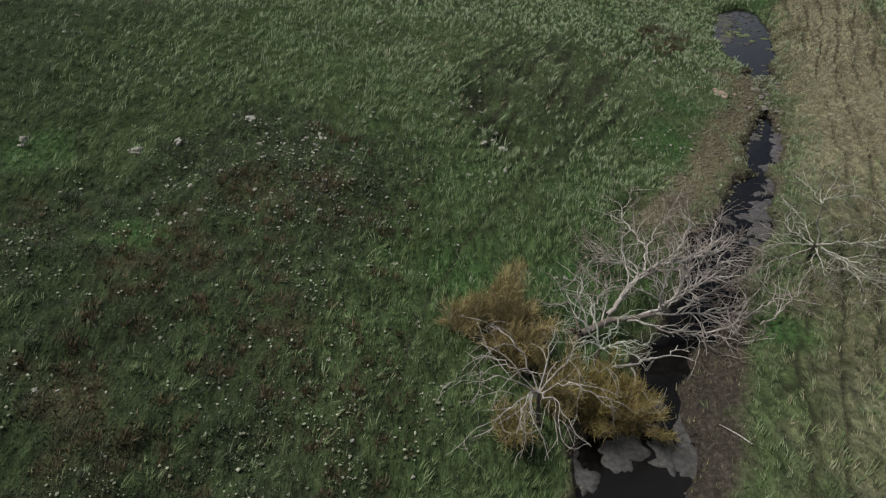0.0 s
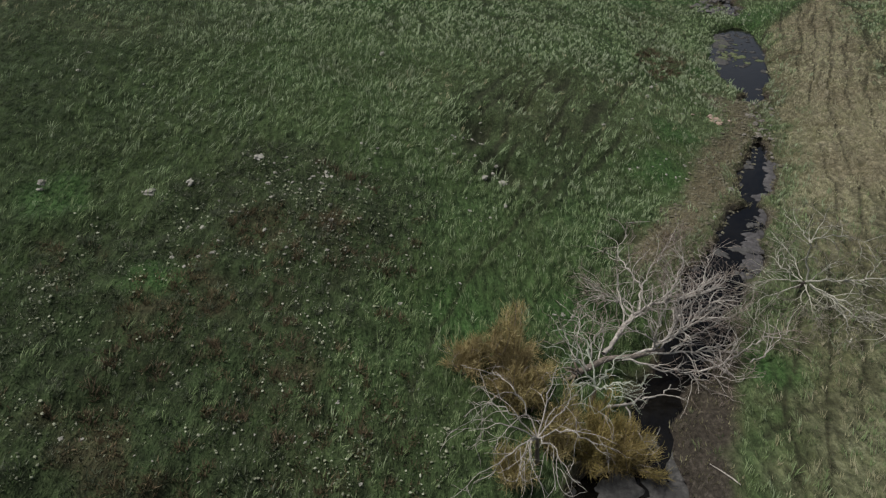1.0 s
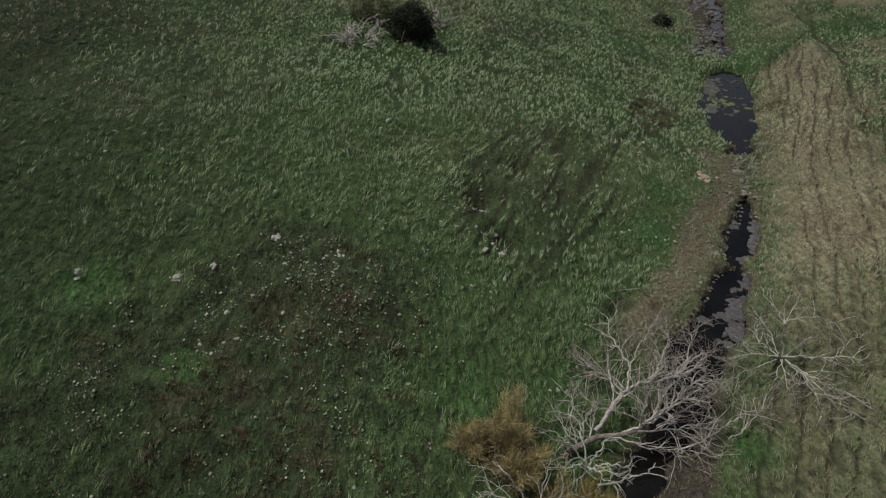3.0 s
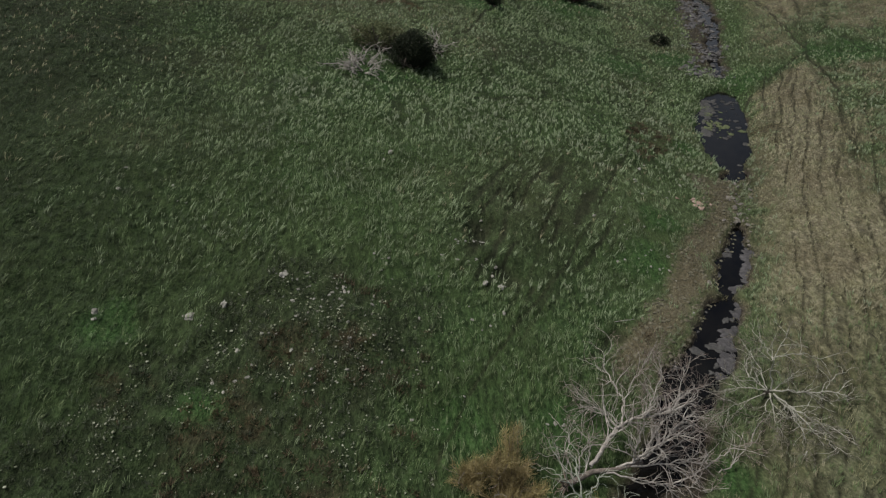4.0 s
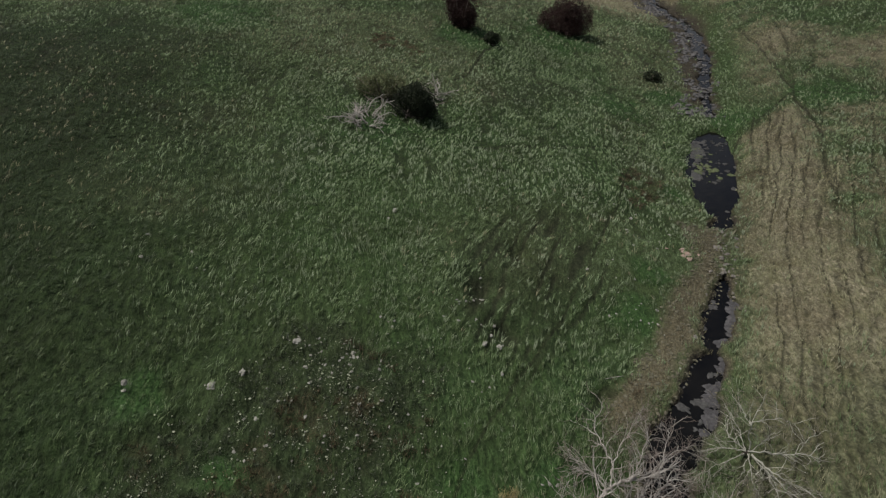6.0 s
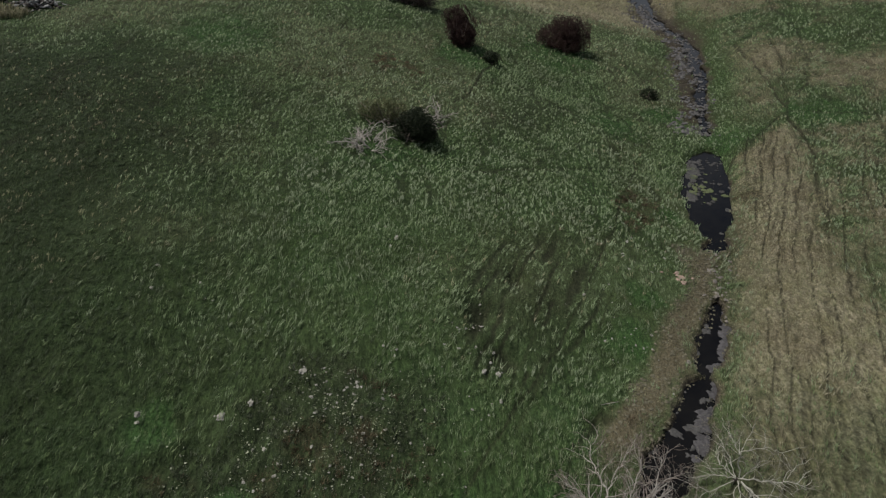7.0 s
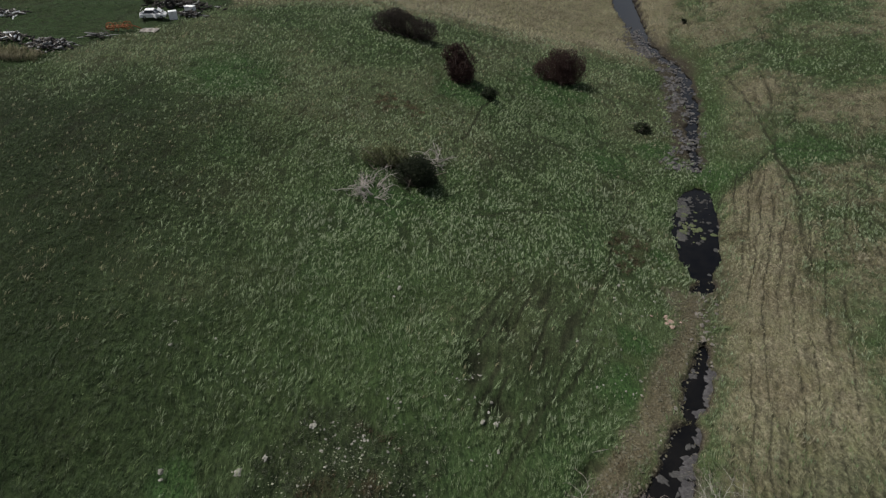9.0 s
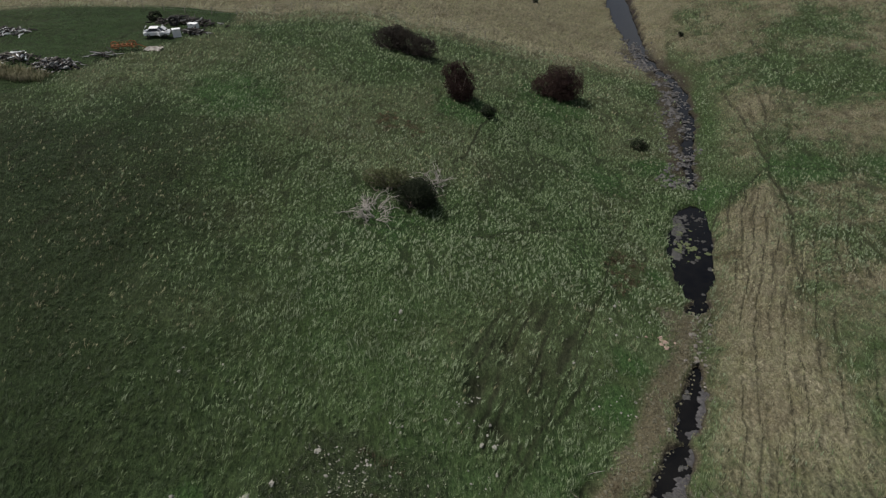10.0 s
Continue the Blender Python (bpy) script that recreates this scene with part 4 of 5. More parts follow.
def bare_tree(name, seed, limbs, mat, twig_mat, label, twig_len=1.3, count=7, depth=2, droop=0.02, trunk=None, bend=0.34):
    """limbs: rows of (base radius, waypoints)."""
    rng = np.random.default_rng(seed)
    ob = thing(name, label, "tree")
    thin = []
    if trunk:
        pts = np.array(trunk[1], float)
        part_mesh("trunk", tubes([(pts, np.linspace(trunk[0], trunk[0] * 0.6, len(pts)))], 10), MAT_TRUNK, ob)
    for r, way, *few in limbs:
        way = np.array(way, float)
        s = np.linspace(0, len(way) - 1, 4 * len(way))
        pts = np.stack([np.interp(s, np.arange(len(way)), way[:, k]) for k in range(3)], 1)
        for _ in range(2):
            pts[1:-1] = (pts[:-2] + 2 * pts[1:-1] + pts[2:]) / 4
        pts[1:] += rng.normal(size=(len(pts) - 1, 3)) * 0.035
        limb = part_mesh("limb", tubes([(pts, np.linspace(r, r * 0.25, len(pts)))], 7), mat, ob)
        for t in branches(rng, pts, r, few[0] * 2 if few else count, twig_len, depth, bend, droop):
            if t[1][0] > 0.0095:
                part_mesh("bough", tubes([t], 5), mat, limb)
            else:
                thin.append(t)
    if thin:
        tagged(part_mesh("twig_mass", tubes(thin, 3), twig_mat, ob), kind="stuff")
    return ob


def gz(x, y, h=0.0):
    return (x, y, float(land(x, y)) + h)


def build_dead_trees():
    rng = np.random.default_rng(3)
    # the fallen tree across the stream
    base = (3.97, 15.55, 0.9)
    limbs = [
        (0.090, [(4.89, 16.18, 1.10), (5.37, 16.62, 1.40), (6.17, 17.67, 1.50), (6.74, 17.79, 1.90), (7.36, 17.78, 2.10), (8.23, 17.87, 2.20), (8.86, 18.22, 2.10)], 14),
        (0.033, [(6.04, 17.61, 1.50), (5.81, 18.46, 1.50), (5.45, 19.02, 1.40), (4.96, 19.56, 1.30)], 9),
        (0.030, [(6.15, 17.67, 1.60), (5.96, 18.17, 1.60), (5.44, 18.56, 1.50), (4.86, 18.82, 1.40)], 8),
        (0.037, [(6.33, 17.61, 1.80), (6.65, 18.62, 2.00), (6.36, 19.51, 2.10), (6.06, 20.69, 2.10), (6.91, 21.73, 2.10)], 9),
        (0.027, [(6.65, 18.62, 2.00), (6.97, 19.19, 2.20), (7.56, 19.94, 2.30), (8.03, 20.69, 2.30)], 8),
        (0.030, [(7.36, 17.78, 2.10), (7.81, 18.68, 2.20), (8.60, 19.90, 2.20), (8.63, 20.65, 2.20)], 10),
        (0.027, [(8.30, 18.00, 2.10), (8.93, 18.81, 2.10), (9.58, 20.01, 2.00), (9.65, 20.57, 2.00)], 10),
        (0.056, [(5.85, 16.02, 1.20), (6.59, 16.20, 1.40), (7.22, 16.41, 1.70), (7.83, 16.74, 1.90), (8.78, 17.66, 2.00), (9.35, 18.10, 1.90)], 18),
        (0.041, [(6.24, 16.12, 1.20), (7.87, 16.26, 1.10), (8.70, 16.45, 1.00), (9.48, 16.28, 1.00)], 14),
        (0.033, [(7.95, 15.55, 0.90), (9.00, 15.94, 0.90), (10.02, 16.53, 1.10), (10.70, 16.90, 1.20), (11.03, 16.98, 1.20)], 5),
        (0.027, [(9.91, 16.04, 0.80), (10.61, 16.39, 1.10), (11.15, 16.84, 1.20), (11.83, 17.27, 1.20)], 5),
        (0.037, [(5.43, 15.81, 1.20), (6.67, 15.57, 1.00), (7.79, 15.52, 0.80), (8.89, 15.49, 0.70), (9.32, 15.34, 0.60)], 8),
        (0.022, [(7.41, 15.55, 0.90), (7.96, 15.34, 0.60), (8.60, 14.89, 0.30)], 4),
        (0.030, [(4.33, 15.58, 1.00), (3.81, 15.91, 1.30), (3.61, 16.51, 1.50), (3.56, 17.10, 1.60)], 5),
        (0.033, [(4.35, 15.70, 1.00), (4.47, 16.32, 1.30), (4.77, 16.79, 1.50), (5.21, 17.40, 1.60)], 5),
        (0.030, [(4.24, 15.58, 1.00), (3.97, 15.96, 1.50), (4.05, 16.84, 1.70), (4.28, 17.92, 1.80)], 4),
        (0.030, [(4.64, 15.86, 1.10), (4.94, 16.62, 1.40), (4.95, 17.25, 1.60)], 5),
        (0.027, [(6.80, 16.23, 1.30), (7.46, 17.03, 1.90), (8.25, 18.16, 2.10), (9.66, 19.40, 1.80), (10.53, 19.77, 1.40)], 14),
        (0.027, [(7.22, 16.34, 1.20), (8.22, 16.78, 1.50), (9.26, 17.49, 1.40), (10.45, 18.32, 1.10)], 12),
        (0.025, [(6.40, 16.12, 1.30), (6.69, 16.60, 1.90), (7.14, 17.40, 2.20), (7.26, 18.54, 2.30)], 12),
    ]
    tree = bare_tree("fallen_tree", 21, limbs, MAT_SILVER, MAT_TWIG, "silver-grey fallen dead tree sprawled across the stream", 1.3, 12, 1, 0.0,
                     trunk=(0.12, [base, (4.93, 15.94, 1.1), (5.83, 15.96, 1.2), (6.93, 16.29, 1.2)]), bend=0.26)
    roots = []
    for k in range(16):
        a = k / 16 * 6.28
        way = np.array([-0.8 + rng.uniform(-0.3, 0.2), math.cos(a), math.sin(a)])
        pts = floor_clear(wander(rng, base, way, rng.uniform(0.35, 0.8), 5, 0.35))
        roots.append((pts, np.linspace(0.06, 0.012, len(pts))))
    part_mesh("root_plate", tubes(roots, 6), MAT_ROOT, tree, "torn-up rotting roots")
    # bare tree on the straw bank
    c = (13.26, 19.64, 1.4)
    limbs = [
        (0.037, [(13.26, 19.64, 1.40), (14.25, 19.23, 1.80), (15.12, 18.99, 2.10), (15.90, 18.67, 2.20)], 9),
        (0.033, [(13.29, 19.38, 1.50), (13.81, 18.27, 1.70), (14.46, 17.78, 1.60), (15.39, 17.44, 1.50)], 11),
        (0.027, [(13.37, 19.48, 1.40), (13.60, 18.22, 1.60), (13.55, 17.17, 1.50), (13.36, 16.37, 1.20)], 9),
        (0.030, [(13.37, 19.48, 1.40), (13.90, 18.31, 1.50), (14.27, 17.26, 1.40), (14.58, 16.44, 1.10)], 10),
        (0.021, [(13.33, 19.58, 1.30), (12.90, 18.29, 1.20), (12.99, 17.38, 0.95)], 8),
        (0.019, [(13.26, 19.58, 1.30), (12.77, 18.69, 1.10), (12.27, 18.33, 1.00)], 7),
        (0.030, [(13.17, 19.64, 1.40), (12.43, 19.90, 1.30), (11.58, 19.95, 1.10), (11.00, 19.89, 1.00)], 10),
        (0.027, [(13.19, 19.70, 1.40), (12.68, 20.19, 1.50), (12.66, 20.94, 1.60), (13.05, 21.47, 1.60)], 10),
        (0.022, [(13.10, 19.58, 1.30), (11.95, 19.21, 1.20), (10.93, 18.79, 1.00), (10.43, 18.58, 0.90)], 10),
        (0.033, [(13.37, 19.73, 1.40), (13.18, 19.90, 2.40), (12.90, 19.84, 3.30), (13.84, 19.97, 3.30), (14.68, 20.01, 3.20), (15.11, 19.64, 3.00)], 6),
        (0.021, [(12.94, 19.80, 3.10), (12.82, 20.42, 3.30), (12.71, 20.94, 3.30), (12.75, 21.86, 3.30)], 5),
        (0.019, [(12.99, 19.80, 3.10), (13.76, 20.82, 3.40), (14.24, 21.25, 3.40)], 5),
        (0.022, [(13.15, 19.67, 1.50), (13.06, 20.44, 1.90), (12.87, 21.75, 2.00), (12.81, 22.20, 2.00)], 6),
        (0.021, [(15.19, 19.12, 2.10), (15.65, 19.57, 2.40), (16.83, 19.94, 2.50)], 5),
        (0.022, [(13.36, 19.54, 1.50), (14.18, 20.04, 1.80), (14.80, 20.43, 1.90)], 7),
    ]
    bare_tree("bare_tree", 33, limbs, MAT_GREYWOOD, MAT_GREYTWIG, "low spreading bare grey tree on the straw bank", 1.15, 9, 1, 0.03,
              trunk=(0.10, [gz(13.2, 19.8, -0.1), (13.2, 19.75, 1.0), c]), bend=0.28)
    # dead tree over the pool
    c = (2.0, 11.9, 2.3)
    tips = [(0.1, 11.5, 3.2), (0.3, 12.6, 3.0), (1.3, 10.4, 3.2), (2.6, 10.4, 2.7), (3.4, 11.2, 3.0), (1.0, 13.2, 3.4), (2.6, 13.4, 3.6), (0.6, 10.8, 2.0), (3.2, 12.4, 3.2)]
    limbs = [(0.024, [c, tuple(np.array(c) * 0.5 + np.array(t) * 0.5 + np.array([0, 0, 0.5])), t]) for t in tips]
    bare_tree("dead_willow", 45, limbs, MAT_SILVER, MAT_SILVER, "dead pale willow with looping branches beside the dark pool", 1.6, 5, 1, 0.12,
              trunk=(0.08, [gz(2.2, 12.3, -0.1), (2.1, 12.1, 1.3), c]), bend=0.26)
    # small lichened tree between them
    c = (4.3, 14.6, 1.2)
    tips = [(3.2, 15.2, 2.3), (4.0, 16.0, 2.2), (5.3, 15.4, 2.0), (5.7, 14.3, 1.6), (4.6, 13.6, 1.9), (3.3, 14.0, 2.0)]
    limbs = [(0.034, [c, tuple(np.array(c) * 0.5 + np.array(t) * 0.5 + np.array([0, 0, 0.25])), t]) for t in tips]
    bare_tree("lichened_shrub", 57, limbs, MAT_LICHEN, MAT_LICHEN, "small dead shrub crusted with pale green lichen", 1.1, 6, 1, 0.02,
              trunk=(0.09, [gz(4.2, 14.5, -0.1), c]))
    # dead limb lying over the mud
    limbs = [(0.05, [(4.6, 14.1, 0.9), (5.54, 14.28, 0.95), (6.35, 14.47, 1.0), (6.83, 14.87, 0.95)]), (0.035, [(5.2, 14.26, 0.9), (5.34, 13.36, 0.75), (5.71, 12.74, 0.5)])]
    bare_tree("fallen_branch", 61, limbs, MAT_SILVER, MAT_SILVER, "bleached fallen branch propped over the pool edge", 0.8, 4, 1, 0.03)
    for k, (x, y, a, ln) in enumerate([(7.5, 11.8, 2.1, 1.0), (21.6, 68.5, 0.5, 1.6), (8.4, 24.9, 0.3, 1.2)]):
        pts = np.array([gz(x + s * ln * math.cos(a), y + s * ln * math.sin(a), 0.05) for s in (-0.5, -0.2, 0.15, 0.5)])
        me = tubes([(pts, np.array([0.018, 0.022, 0.018, 0.010]))], 6)
        me.materials.append(MAT_SILVER)
        tagged(new("dead_stick", me), "bleached stick lying on the ground", "stick", "loose sticks")


build_dead_trees()


def willow_shrub(seed, x, y, height, radius, label, mat):
    """Uneven fan of fine upright twigs on crooked stems, with bleached dead shoots standing out of it."""
    rng = np.random.default_rng(seed)
    ob = thing("willow_shrub", label, "shrub", "ochre willow shrubs")
    base = np.array(gz(x, y, -0.05))
    stems = []
    for k in range(18):
        a = rng.uniform(0, 6.28)
        r = radius * math.sqrt(rng.uniform(0, 1)) * rng.uniform(0.6, 1.25)
        foot = base + rng.normal(size=3) * (0.28 * radius, 0.22 * radius, 0)
        tip = base + np.array([r * math.cos(a), r * math.sin(a), height * rng.uniform(0.35, 1.0)])
        pts = wander(rng, foot, tip - foot + rng.normal(size=3) * 0.15, float(np.linalg.norm(tip - foot)), 6, 0.14)
        stems.append((floor_clear(pts, 0.0), np.linspace(0.032, 0.008, len(pts))))
    for stem in stems:
        part_mesh("stem", tubes([stem], 5), MAT_TWIG, ob)
    for k in range(9):
        p, d = along(stems[int(rng.integers(len(stems)))][0], rng.uniform(0.3, 0.8))
        pts = wander(rng, p, d / (np.linalg.norm(d) + 1e-9) + rng.normal(size=3) * 0.7, rng.uniform(0.5, 1.1), 7, 0.28, (0, 0, -0.05))
        part_mesh("shoot", tubes([(floor_clear(pts), np.linspace(0.012, 0.006, len(pts)))], 4), MAT_PALETWIG, ob, "bleached dead shoot")
    n = int(4200 * radius)
    st = [stems[i][0] for i in rng.integers(0, len(stems), n)]
    s = rng.uniform(0.12, 1.0, n)
    spot = [along(q, min(k, 0.999)) for q, k in zip(st, s)]
    p0 = np.array([a[0] for a in spot]) + rng.normal(size=(n, 3)) * (0.09, 0.09, 0.06)
    d = np.array([a[1] for a in spot])
    way = d / (np.linalg.norm(d, axis=1)[:, None] + 1e-9) + rng.normal(size=(n, 3)) * 0.55 + np.array([0, 0, 0.25])
    way /= np.linalg.norm(way, axis=1)[:, None]
    ln = rng.uniform(0.16, 0.52, n)[:, None]
    a = rng.uniform(0, 3.14, n)
    w = np.stack([np.cos(a), np.sin(a), np.zeros(n)], 1) * rng.uniform(0.004, 0.009, n)[:, None]
    mid = p0 + way * ln * 0.5 + rng.normal(size=(n, 3)) * 0.03
    v = np.stack([p0 - w, p0 + w, mid + w, mid - w, p0 + way * ln], 1)
    b = np.arange(n)[:, None] * 5
    f = np.concatenate([b + np.array([0, 1, 2]), b + np.array([0, 2, 3]), b + np.array([3, 2, 4])])
    part_mesh("crown", mesh_from("crown", v.reshape(-1, 3), f), mat, ob)
    return ob


for seed_, x_, y_, h_, r_ in ((71, 1.6, 15.4, 2.3, 1.25), (77, 0.25, 15.2, 1.1, 0.6), (72, 2.0, 14.1, 2.0, 0.85), (78, 1.5, 14.6, 1.5, 0.7), (73, 2.8, 12.8, 1.9, 0.9), (74, 4.0, 12.9, 1.9, 1.1), (75, 5.1, 12.7, 1.7, 0.9), (76, 1.3, 11.6, 1.1, 0.6)):
    willow_shrub(seed_, x_, y_, h_, r_, "ochre leafless willow shrub beside the dark pool" if seed_ not in (74, 75) else "olive-gold leafless willow shrub beside the dark pool",
                 MAT_OCHRE if seed_ not in (74, 75) else MAT_OLIVEGOLD)


def leafy_bush(name, seed, x, y, lobes, mat, label, count=15000, leaf=0.055, stem_mat=None, group=""):
    """Bush of many small leaf sprays in overlapping lobes: (dx, dy, dz, rx, ry, rz)."""
    rng = np.random.default_rng(seed)
    base = np.array(gz(x, y, -0.05))
    ob = thing(name, label, "bush", group)
    stems = []
    for dx, dy, dz, rx, ry, rz in lobes:
        for _ in range(7):
            tip = base + np.array([dx, dy, dz]) + rng.normal(size=3) * np.array([rx, ry, rz]) * 0.45
            tip[2] = max(tip[2], base[2] + 0.4)
            st = base + np.array([dx * 0.5, dy * 0.5, 0]) + rng.normal(size=3) * (0.25, 0.25, 0)
            st[2] = float(land(st[0], st[1])) - 0.05
            m = (st + tip) / 2 + rng.normal(size=3) * 0.2
            stems.append((np.array([st, m, tip]), np.array([0.08, 0.05, 0.015])))
    for stem in stems:
        part_mesh("stem", tubes([stem], 5), stem_mat or MAT_TWIG, ob)
    pts = []
    vol = np.array([a[3] * a[4] * a[5] for a in lobes])
    for (dx, dy, dz, rx, ry, rz), k in zip(lobes, (count * vol / vol.sum()).astype(int)):
        d = rng.normal(size=(k * 2, 3))
        d /= np.linalg.norm(d, axis=1)[:, None]
        rad = rng.uniform(0.25, 1.0, k * 2) ** 0.5
        lump = fbm(d[:, 0] * 2.2 + seed, d[:, 1] * 2.2 + d[:, 2] * 2.0, 1.0, seed, 3)
        rad *= 0.62 + 0.75 * lump
        q = base + np.array([dx, dy, dz]) + d * rad[:, None] * np.array([rx, ry, rz])
        gapn = fbm(q[:, 0] + q[:, 2] * 0.7, q[:, 1] - q[:, 2] * 0.5, 0.8, seed + 3, 2)
        q = q[gapn > 0.34][:k]
        pts.append(q)
    q = np.concatenate(pts)
    q = q[q[:, 2] > land(q[:, 0], q[:, 1]) + 0.1]
    n = len(q)
    way = rng.normal(size=(n, 3)) + np.array([0, 0, 0.5])
    way /= np.linalg.norm(way, axis=1)[:, None]
    side = np.cross(way, rng.normal(size=(n, 3)))
    side /= np.linalg.norm(side, axis=1)[:, None]
    ln = leaf * rng.uniform(0.6, 1.6, n)[:, None]
    v = np.stack([q - way * ln, q + side * ln * 0.42, q + way * ln, q - side * ln * 0.42], 1)
    f = np.arange(n)[:, None] * 4 + np.array([0, 1, 2, 3])
    part_mesh("crown", mesh_from("crown", v.reshape(-1, 3), f), mat, ob)
    return ob


def dead_bush(seed, x, y, count, spread_r, length):
    """A collapsed bush: crooked bleached limbs that rise from a wide foot and arch over to the ground."""
    rng = np.random.default_rng(seed)
    ob = thing("dead_bush", "tangle of bleached dead branches beside the gorse", "bush", "dead bushes by the gorse")
    thin = []
    for k in range(count):
        a, r = rng.uniform(0, 6.28), spread_r * rng.uniform(0.2, 0.8)
        foot = np.array(gz(x + r * math.cos(a), y + r * math.sin(a), 0.0))
        a2 = a + rng.normal() * 0.9
        pts = floor_clear(wander(rng, foot, (math.cos(a2) * 0.7, math.sin(a2) * 0.7, rng.uniform(0.4, 1.4)), length * rng.uniform(0.5, 1.1), 10, 0.30, (0, 0, -0.12)), 0.05)
        rad = rng.uniform(0.030, 0.058)
        limb = part_mesh("limb", tubes([(pts, np.linspace(rad, rad * 0.35, len(pts)))], 5), MAT_SILVER, ob)
        for t in branches(rng, pts, rad, 4, length * 0.38, 0, 0.34, 0.06):
            if t[1][0] > 0.014:
                part_mesh("bough", tubes([t], 4), MAT_SILVER, limb)
            else:
                thin.append(t)
    tagged(part_mesh("twig_mass", tubes(thin, 3), MAT_PALETWIG, ob), kind="stuff")
    return ob


def build_bushes():
    leafy_bush("thorn_bush", 81, 13.9, 77.0, [(-1.2, 0, 1.3, 2.1, 1.9, 1.7), (1.5, 0.2, 1.4, 2.0, 1.8, 1.7), (0.2, 0.4, 2.2, 2.1, 1.8, 1.7), (0.2, -0.4, 0.8, 2.2, 1.7, 1.0)], MAT_MAROON, "dense rounded dark maroon thorn bush on the slope", 44000)
    leafy_bush("thorn_bush", 82, 1.3, 70.0, [(0.3, -0.1, 0.9, 1.6, 1.5, 1.2), (0.2, 0, 1.7, 1.7, 1.6, 1.6), (-0.4, 0.6, 2.8, 1.5, 1.3, 1.4)], MAT_MAROON, "upright dark maroon thorn bush with bare twiggy top", 30000)
    leafy_bush("thorn_bush", 83, -5.2, 81.5, [(-2.2, 1.0, 1.4, 2.0, 1.6, 1.7), (0.3, 0.2, 1.4, 2.0, 1.7, 1.6), (2.4, -1.0, 1.1, 1.7, 1.6, 1.4), (-1.0, 0.8, 2.2, 1.7, 1.5, 1.3)], MAT_BROWNTHORN, "long dark grey-brown thorn thicket at the top of the slope", 40000)
    leafy_bush("gorse_bush", 84, -3.2, 47.6, [(0.3, 0, 1.3, 1.6, 1.4, 1.4), (1.0, 0.2, 0.9, 1.4, 1.4, 1.1), (-0.7, 0.2, 1.0, 1.0, 1.0, 0.9)], MAT_GORSE, "dark green gorse bush among dead branches", 24000, 0.05)
    leafy_bush("scrub_bush", 85, -5.6, 49.6, [(0, 0, 1.0, 1.5, 1.2, 1.0), (-1.2, 0.2, 0.9, 1.2, 1.1, 0.9), (1.0, 0.3, 0.9, 1.2, 1.1, 0.8)], MAT_OLIVE, "thin olive-brown scrub bush behind the gorse", 4200, 0.07)
    leafy_bush("small_gorse", 86, 4.5, 67.6, [(0, 0, 0.6, 0.9, 0.8, 0.7)], MAT_GORSE, "small dark gorse bush on the trail", 2500, 0.07, group="small gorse bushes")
    leafy_bush("small_gorse", 87, 22.0, 66.6, [(-0.3, 0, 0.6, 0.9, 0.8, 0.7), (0.6, 0, 0.4, 0.6, 0.6, 0.5)], MAT_GORSE, "small dark gorse bush near the stream", 1800, 0.07, group="small gorse bushes")
    leafy_bush("small_gorse", 88, 37.0, 100.3, [(0, 0, 0.4, 0.5, 0.5, 0.5)], MAT_GORSE, "tiny dark bush in the far field", 250, 0.12, group="small gorse bushes")
    leafy_bush("small_gorse", 89, 17.2, 123.0, [(0, 0, 0.4, 0.7, 0.5, 0.5)], MAT_GORSE, "tiny dark bush in the far meadow", 250, 0.12, group="small gorse bushes")
    dead_bush(91, -6.5, 45.6, 38, 1.5, 2.2)
    dead_bush(92, -2.0, 51.4, 22, 1.2, 2.0)


build_bushes()


# ---- algae mats on the water ----
def algae_mat(rng, x, y, size, mat=None, label="grey-brown crusted algae mat floating on dark water"):
    n = 44
    ang = np.arange(n) * 2 * np.pi / n
    sx, turn = rng.uniform(0.5, 0.9), rng.uniform(0, 6.28)
    edge = size * (0.25 + 1.5 * fbm(np.cos(ang) * 2.0 + rng.uniform(0, 90), np.sin(ang) * 2.0, 1.0, 4, 5))
    bm = bmesh.new()
    rings = []
    for k, z in ((1.0, -0.02), (0.97, 0.022), (0.6, 0.034), (0.25, 0.03)):
        ring = []
        for a, r in zip(ang, edge):
            px, py = k * r * math.cos(a), k * r * math.sin(a) * sx
            h = z + (0.02 * noise.noise(Vector((px * 3 + x, py * 3 + y, 0))) if z > 0 else 0)
            ring.append(bm.verts.new((px * math.cos(turn) - py * math.sin(turn), px * math.sin(turn) + py * math.cos(turn), h)))
        rings.append(ring)
    for a, b in zip(rings[:-1], rings[1:]):
        for k in range(n):
            bm.faces.new((a[k], a[(k + 1) % n], b[(k + 1) % n], b[k]))
    bm.faces.new(rings[-1])
    for f in bm.faces:
        f.smooth = True
    ob = part("algae_mat", bm, mat or MAT_ALGAE)
    ob.location = (x, y, 0.0)
    return tagged(ob, label, "algae", "algae mats on the stream")


MAT_SILT = surface_material("drying_grey_silt", (0.024, 0.023, 0.024), (0.080, 0.077, 0.079), 0.8, 5.0)
MAT_SCUM = surface_material("dull_pond_scum", (0.014, 0.014, 0.014), (0.060, 0.058, 0.055), 0.75, 9.0)
MAT_WEED = surface_material("floating_water_weed", (0.030, 0.042, 0.016), (0.110, 0.125, 0.060), 0.8, 14.0)


